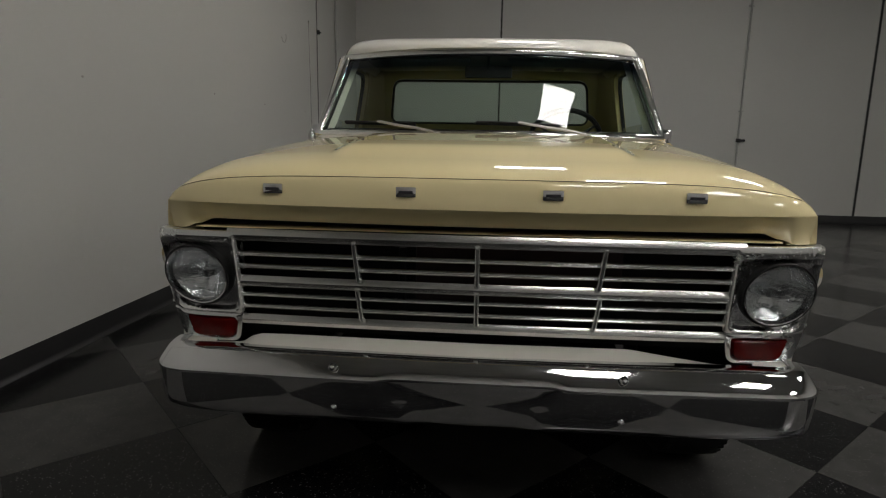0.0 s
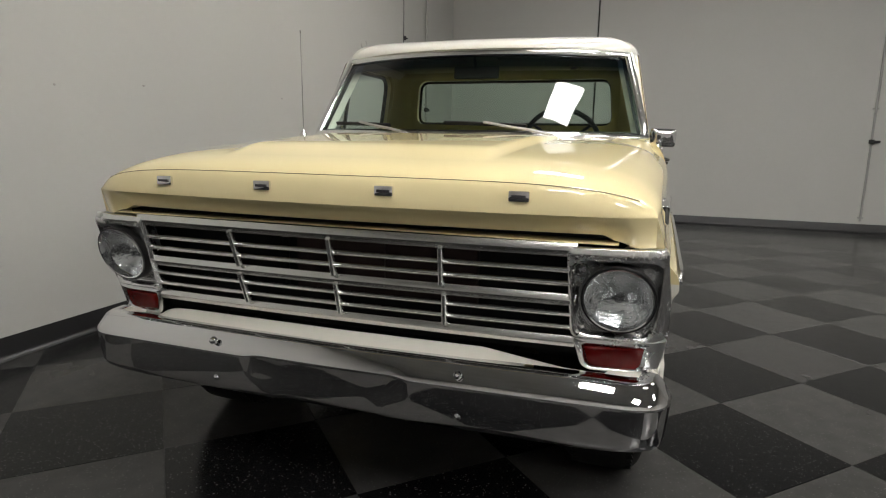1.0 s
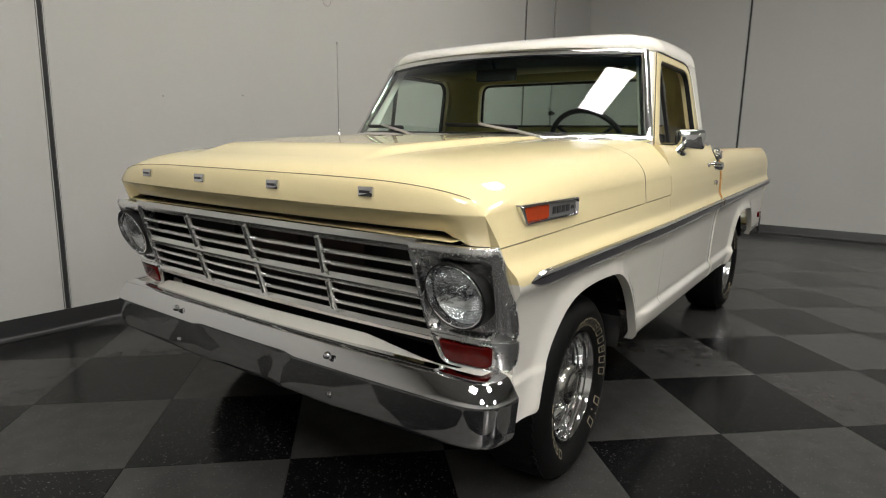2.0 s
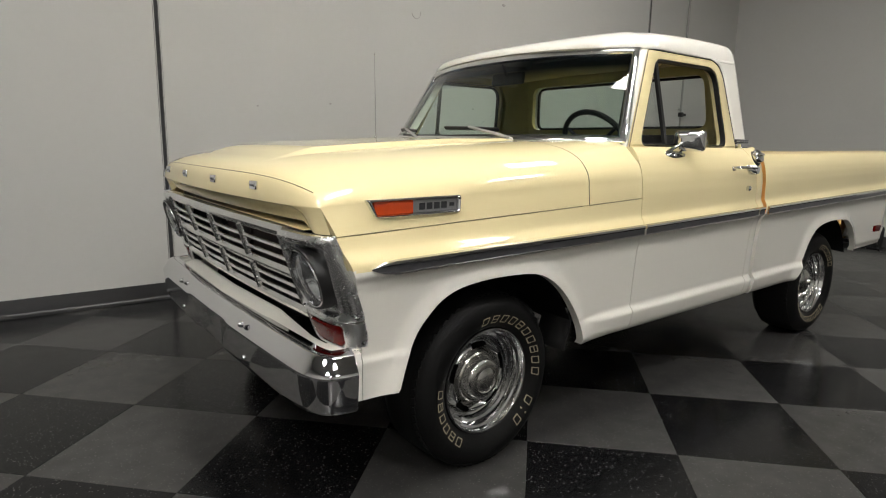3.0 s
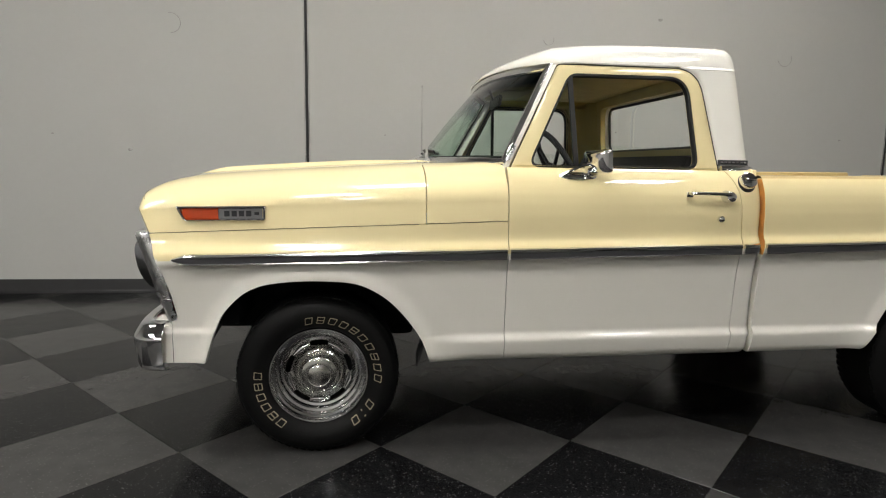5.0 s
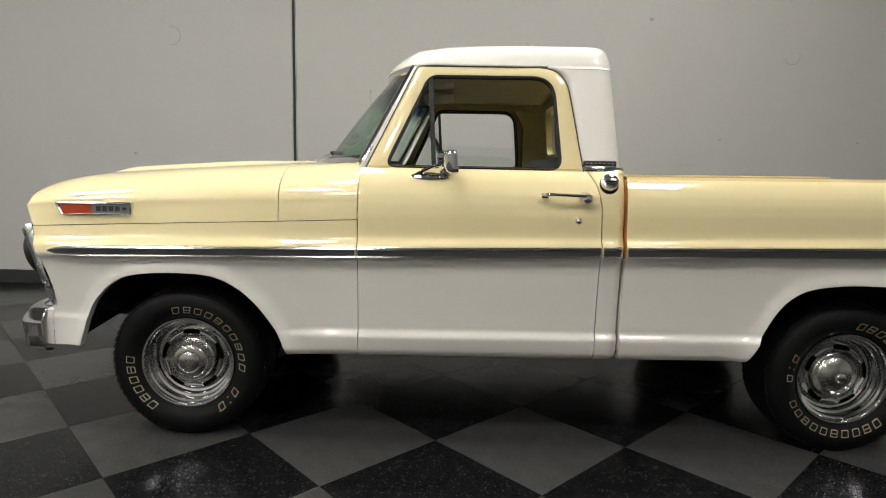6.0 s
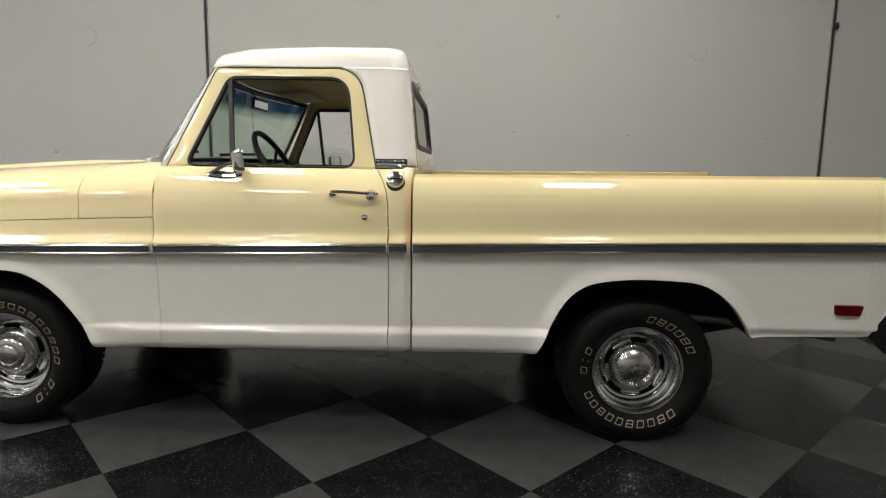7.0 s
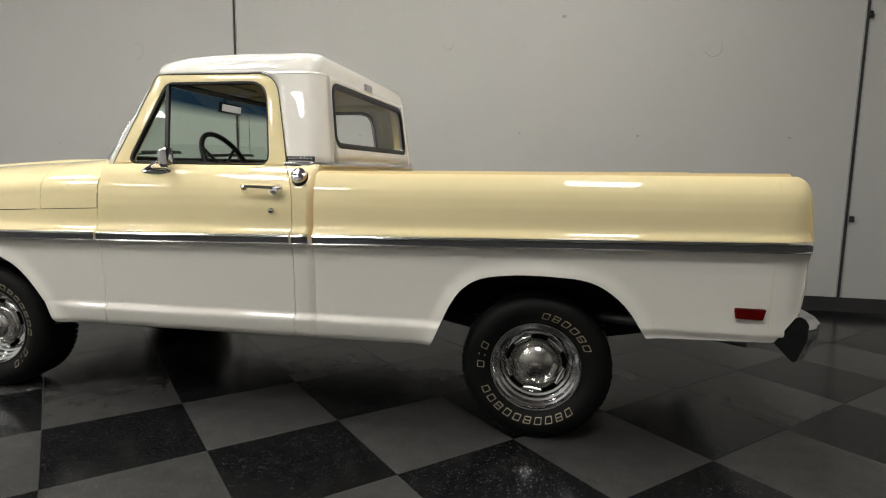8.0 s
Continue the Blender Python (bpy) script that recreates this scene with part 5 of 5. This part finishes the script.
    if rear:
        lathe(bm, [(0.102, 0.078), (0.102, 0.066), (0.099, 0.058), (0.094, 0.054), (0.090, 0.046), (0.080, 0.036), (0.066, 0.027), (0.050, 0.020), (0.034, 0.016), (0.025, 0.015), (0.023, 0.009), (0.019, 0.004), (0.010, 0.001), (0.0005, 0.0005)], 72)
    else:
        lathe(bm, [(0.102, 0.078), (0.101, 0.058), (0.098, 0.050), (0.093, 0.046), (0.088, 0.046), (0.085, 0.038), (0.082, 0.022), (0.077, 0.012), (0.069, 0.006), (0.058, 0.003), (0.050, 0.002), (0.047, 0.0035), (0.043, 0.001), (0.034, -0.004), (0.022, -0.007), (0.010, -0.008), (0.0005, -0.0082)], 72)
    part("hub_cap", bm, HUB, root, angle=30)
    bm = bmesh.new()
    lathe(bm, [(0.0005, 0.10), (0.17, 0.10), (0.19, 0.13), (0.19, 0.22), (0.1, 0.24)], 40)
    part("brake_drum", bm, UNDER, root)
    return root


wheel = make_wheel("wheel")
wheel.parent = truck
wheel.matrix_basis = pose(0, -0.914, 0.341, 0, 0, 2.0)
copy_thing(wheel, pose(0, 0.914, 0.341, 0, 60, 182.0))
wheel = make_wheel("wheel", True)
wheel.parent = truck
wheel.matrix_basis = pose(2.92, -0.914, 0.341, 0, 150, 0)
copy_thing(wheel, pose(2.92, 0.914, 0.341, 0, 200, 180))

# ---- below the body ----
bm = bmesh.new()
for s in (-1, 1):
    box(bm, 1.5, s * 0.43, 0.50, 4.3, 0.06, 0.13, 0, 0.01)
for x in (-0.35, 0.5, 1.4, 2.3, 3.4):
    box(bm, x, 0, 0.50, 0.08, 0.86, 0.08)
part("chassis_frame", bm, UNDER, truck)
bm = bmesh.new()
tube(bm, [(2.92, -0.72, 0.342), (2.92, 0.72, 0.342)], 0.045, 12)
bm2 = bmesh.ops.create_icosphere(bm, subdivisions=2, radius=0.14)
bmesh.ops.translate(bm, vec=(2.92, 0, 0.345), verts=bm2["verts"])
tube(bm, [(2.85, 0, 0.36), (1.0, 0, 0.45)], 0.035, 12)
part("rear_axle", bm, UNDER, truck)
bm = bmesh.new()
tube(bm, [(0, -0.72, 0.33), (0, 0.72, 0.33)], 0.05, 10)
box(bm, 0.1, 0, 0.45, 0.7, 0.6, 0.25, 0, 0.05)
box(bm, 0.8, 0, 0.46, 0.6, 0.35, 0.2, 0, 0.05)
part("engine_underside", bm, UNDER, truck)
for s in (-1, 1):
    bm = bmesh.new()
    sweep(bm, smooth_path([(2.2, s * 0.55, 0.52), (2.6, s * 0.55, 0.43), (2.92, s * 0.55, 0.40), (3.3, s * 0.55, 0.44), (3.7, s * 0.55, 0.53)], 5), [(-0.03, -0.02), (0.03, -0.02), (0.03, 0.02), (-0.03, 0.02)], (0, 0, 1))
    part("leaf_spring", bm, UNDER, truck)
    bm = bmesh.new()
    tube(bm, [(0.6, s * 0.35, 0.42), (2.4, s * 0.40, 0.42), (2.9, s * 0.5, 0.52), (3.50, s * 0.70, 0.522), (3.82, s * 0.86, 0.505)], 0.026, 12)
    part("exhaust_pipe", bm, DULL, truck)
for cx, arch in ((0.03, SMOOTH_F), (2.92, SMOOTH_R)):
    pts = [(x, z) for x, z in arch if z > 0.44]
    bm = bmesh.new()
    edge_in = [(cx + (x - cx) * 1.05, -0.60, z + 0.04) for x, z in pts]
    vs = sheet(bm, [[(cx + (x - cx) * 1.03, -0.925, z + 0.012) for x, z in pts], edge_in])
    cap(bm, vs[1])
    both("wheel_liner", bm, UNDER, truck)
bm = bmesh.new()
box(bm, -0.40, -0.74, 0.66, 0.16, 0.30, 0.20, 0, 0.02)
both("inner_fender", bm, UNDER, truck)
bm = bmesh.new()
rows = [[(0.45 - 0.008 * k, -0.93, 0.52 - 0.14 * k / 5), (0.455 - 0.008 * k, -0.85, 0.52 - 0.145 * k / 5), (0.46 - 0.008 * k, -0.76, 0.52 - 0.14 * k / 5)] for k in range(6)]
sheet(bm, rows)
both("mud_flap", bm, FLAP, truck, thick=0.008)
bm = bmesh.new()
box(bm, 1.25, 0, 0.50, 1.2, 1.86, 0.04)
part("cab_floor", bm, UNDER, truck)

# ---- inside the cab ----
seat = new("bench_seat", None)
seat.parent = truck
bm = bmesh.new()
box(bm, 1.42, 0, 0.86, 0.46, 1.45, 0.18, 0, 0.05)
part("seat_cushion", bm, VINYL, seat)
bm = bmesh.new()
rot = Matrix.Rotation(radians(14), 3, "Y")
box(bm, 1.70, 0, 1.068, 0.15, 1.45, 0.46, 0, 0.05, rot)
for k in range(18):
    box(bm, 1.633, -0.66 + 0.078 * k, 1.098, 0.012, 0.06, 0.32, 0, 0.006, rot)
part("seat_backrest", bm, VINYL, seat)
bm = bmesh.new()
rows = []
for y in [-0.90 + 1.8 * k / 24 for k in range(25)]:
    x0 = 0.495 + 0.29 * (abs(y) / 0.885) ** 2.5
    rows.append([(x0, y, 1.243), (x0 + 0.12, y, 1.247), (0.86, y, 1.240), (0.885, y, 1.215), (0.875, y, 1.08), (0.80, y, 0.95)])
sheet(bm, rows)
box(bm, 0.875, -0.38, 1.215, 0.05, 0.40, 0.07, 0, 0.012)
part("dashboard", bm, VINYL, truck)
steer = new("steering_wheel", None)
steer.parent = truck
sm = Matrix.Translation((1.158, -0.445, 1.222)) @ Matrix.Rotation(radians(60), 4, "Y")
bm = bmesh.new()
tube(bm, [(0.205 * math.cos(a), 0.205 * math.sin(a), 0) for a in [2 * math.pi * k / 40 for k in range(40)]], 0.0145, 10, (0, 0, 1), closed=True)
bmesh.ops.transform(bm, matrix=sm, verts=bm.verts)
part("wheel_rim", bm, VINYL, steer)
bm = bmesh.new()
for a in (0.0, 2.2, 4.1):
    tube(bm, [(0, 0, -0.035), (0.20 * math.cos(a), 0.20 * math.sin(a), 0)], 0.009, 8, (0, 0, 1))
lathe(bm, [(0.0005, -0.01), (0.04, -0.012), (0.055, -0.03), (0.05, -0.06), (0.03, -0.35)], 20, 0, "z")
bmesh.ops.transform(bm, matrix=sm, verts=bm.verts)
part("wheel_hub", bm, VINYL, steer)
bm = bmesh.new()
box(bm, 0.915, 0.0, 1.585, 0.022, 0.25, 0.066, 0, 0.012, Matrix.Rotation(radians(7), 3, "Y"))
tube(bm, [(0.905, 0.0, 1.60), (0.87, 0.0, 1.66)], 0.007, 8, (0, 1, 0))
part("rear_view_mirror", bm, VINYL, truck)
bm = bmesh.new()
box(bm, 0.9265, 0.0, 1.584, 0.003, 0.225, 0.042, 0, 0.0, Matrix.Rotation(radians(7), 3, "Y"))
part("rear_view_mirror_glass", bm, MIRROR, truck)
for sgn in (-1, 1):
    bm = bmesh.new()
    box(bm, 1.075, sgn * 0.36, 1.668, 0.18, 0.50, 0.014, 0, 0.006, Matrix.Rotation(radians(-3), 3, "Y"))
    tube(bm, [(0.985, sgn * 0.62, 1.664), (0.985, sgn * 0.10, 1.664)], 0.006, 8, (0, 0, 1))
    part("sun_visor", bm, VISOR, truck)
# inner door skins, rear inner panel, window surrounds
bm = bmesh.new()
for z0, z1 in ((0.52, 1.235),):
    sheet(bm, [[(0.80, -0.90, z0), (0.80, -0.90, z1), (0.80, -0.915, z1 + 0.002)], [(1.75, -0.90, z0), (1.75, -0.90, z1), (1.75, -0.915, z1 + 0.002)]])
both("door_inner_panel", bm, CREAM, doors)
bm = bmesh.new()
outer = rounded([(-0.80, 1.0), (0.80, 1.0), (0.74, 1.70), (-0.74, 1.70)], 0.001)
sheet(bm, [[(cab_back(z) - 0.075, y, z) for y, z in outer], [(cab_back(z) - 0.075, y * 0.985, z) for y, z in inner], [(cab_back(z) - 0.035, y, z) for y, z in inner]], closed=True)
part("cab_inner_back", bm, CREAM, truck)
bm = bmesh.new()
rows = []
for z in [1.23 + 0.47 * k / 8 for k in range(9)]:
    y, xb = cab_y(z) - 0.045, cab_back(z) - 0.075
    xd = 1.66 - 0.1 * sstep(1.5, 1.70, z)
    rows.append([(xd, -y - 0.02, z), (xd + 0.01, -y, z), (xb - 0.09, -y + 0.01, z), (xb - 0.03, -y + 0.05, z), (xb, -0.72, z)])
sheet(bm, rows)
both("cab_inner_corner", bm, CREAM, truck)
bm = bmesh.new()
lathe(bm, [(0.0005, -0.015), (0.03, -0.012), (0.04, 0)], 16, 0, "z", (1.62, -0.45, 1.685))
part("dome_lamp", bm, BRIGHT, truck)

# ---- floor tiles, laid on the diagonal ----
floor = tagged(new("floor", None), "checkered floor of black and dark grey vinyl tiles, waxed", kind="structure")
O, U = Vector((0.262, -0.876)), Vector((0.4285, -0.0093))
V = Vector((-U.y, U.x))
SIDE = U.length * math.sqrt(2)
turn = math.degrees(math.atan2(U.y, U.x)) + 45
half = SIDE / 2 - 0.0006


def tile_mesh(material):
    bm = bmesh.new()
    a, b = half, half - 0.0012
    rows = [[(sx * r, sy * r, z) for sx, sy in ((-1, -1), (1, -1), (1, 1), (-1, 1))] for r, z in ((a, -0.004), (a, -0.0009), (b, 0.0))]
    vs = sheet(bm, rows, closed=True)
    cap(bm, vs[-1])
    bmesh.ops.recalc_face_normals(bm, faces=bm.faces)
    me = bpy.data.meshes.new("tile")
    bm.to_mesh(me)
    bm.free()
    me.materials.append(material)
    return me


MESHES = (tile_mesh(TILE_G), tile_mesh(TILE_B))
spots = []
for i in range(-60, 60):
    for j in range(-40, 40):
        if (i + j) % 2:
            c = O + U * i + V * j
            if ROOM_X0 - 0.3 < c.x < WALL_X + 0.3 and ROOM_Y0 - 0.3 < c.y < WALL_Y + 0.3:
                spots.append(((c - Vector((1.5, -0.4))).length, c, j % 2))
spots.sort(key=lambda s: s[0])
rest = [bmesh.new(), bmesh.new()]


def clip_room(poly):
    """Cuts a tile's outline at the foot of the walls."""
    for axis, lim, sign in ((0, ROOM_X0, 1), (0, WALL_X, -1), (1, ROOM_Y0, 1), (1, WALL_Y + 0.1, -1)):
        out = []
        for p, q in zip(poly, poly[1:] + poly[:1]):
            a, c = sign * (p[axis] - lim), sign * (q[axis] - lim)
            if a >= 0:
                out.append(p)
            if (a >= 0) != (c >= 0):
                out.append(p.lerp(q, a / (a - c)))
        poly = out
        if len(poly) < 3:
            return []
    return poly


made = 0
for _, c, odd in spots:
    m = pose(c.x, c.y, 0, 0, 0, turn)
    corners = [m @ Vector((sx * half, sy * half, 0)) for sx, sy in ((-1, -1), (1, -1), (1, 1), (-1, 1))]
    cut = clip_room(corners)
    if made < 300 and len(cut) == 4 and all((p - q).length < 1e-6 for p, q in zip(cut, corners)):
        ob = new("tile", MESHES[odd])
        ob.parent = floor
        ob.matrix_basis = m
        made += 1
    elif cut:
        rest[odd].faces.new([rest[odd].verts.new(p) for p in cut])
for bm, m in zip(rest, (TILE_G, TILE_B)):
    tagged(part("outer_tiles", bm, m, floor), kind="stuff")
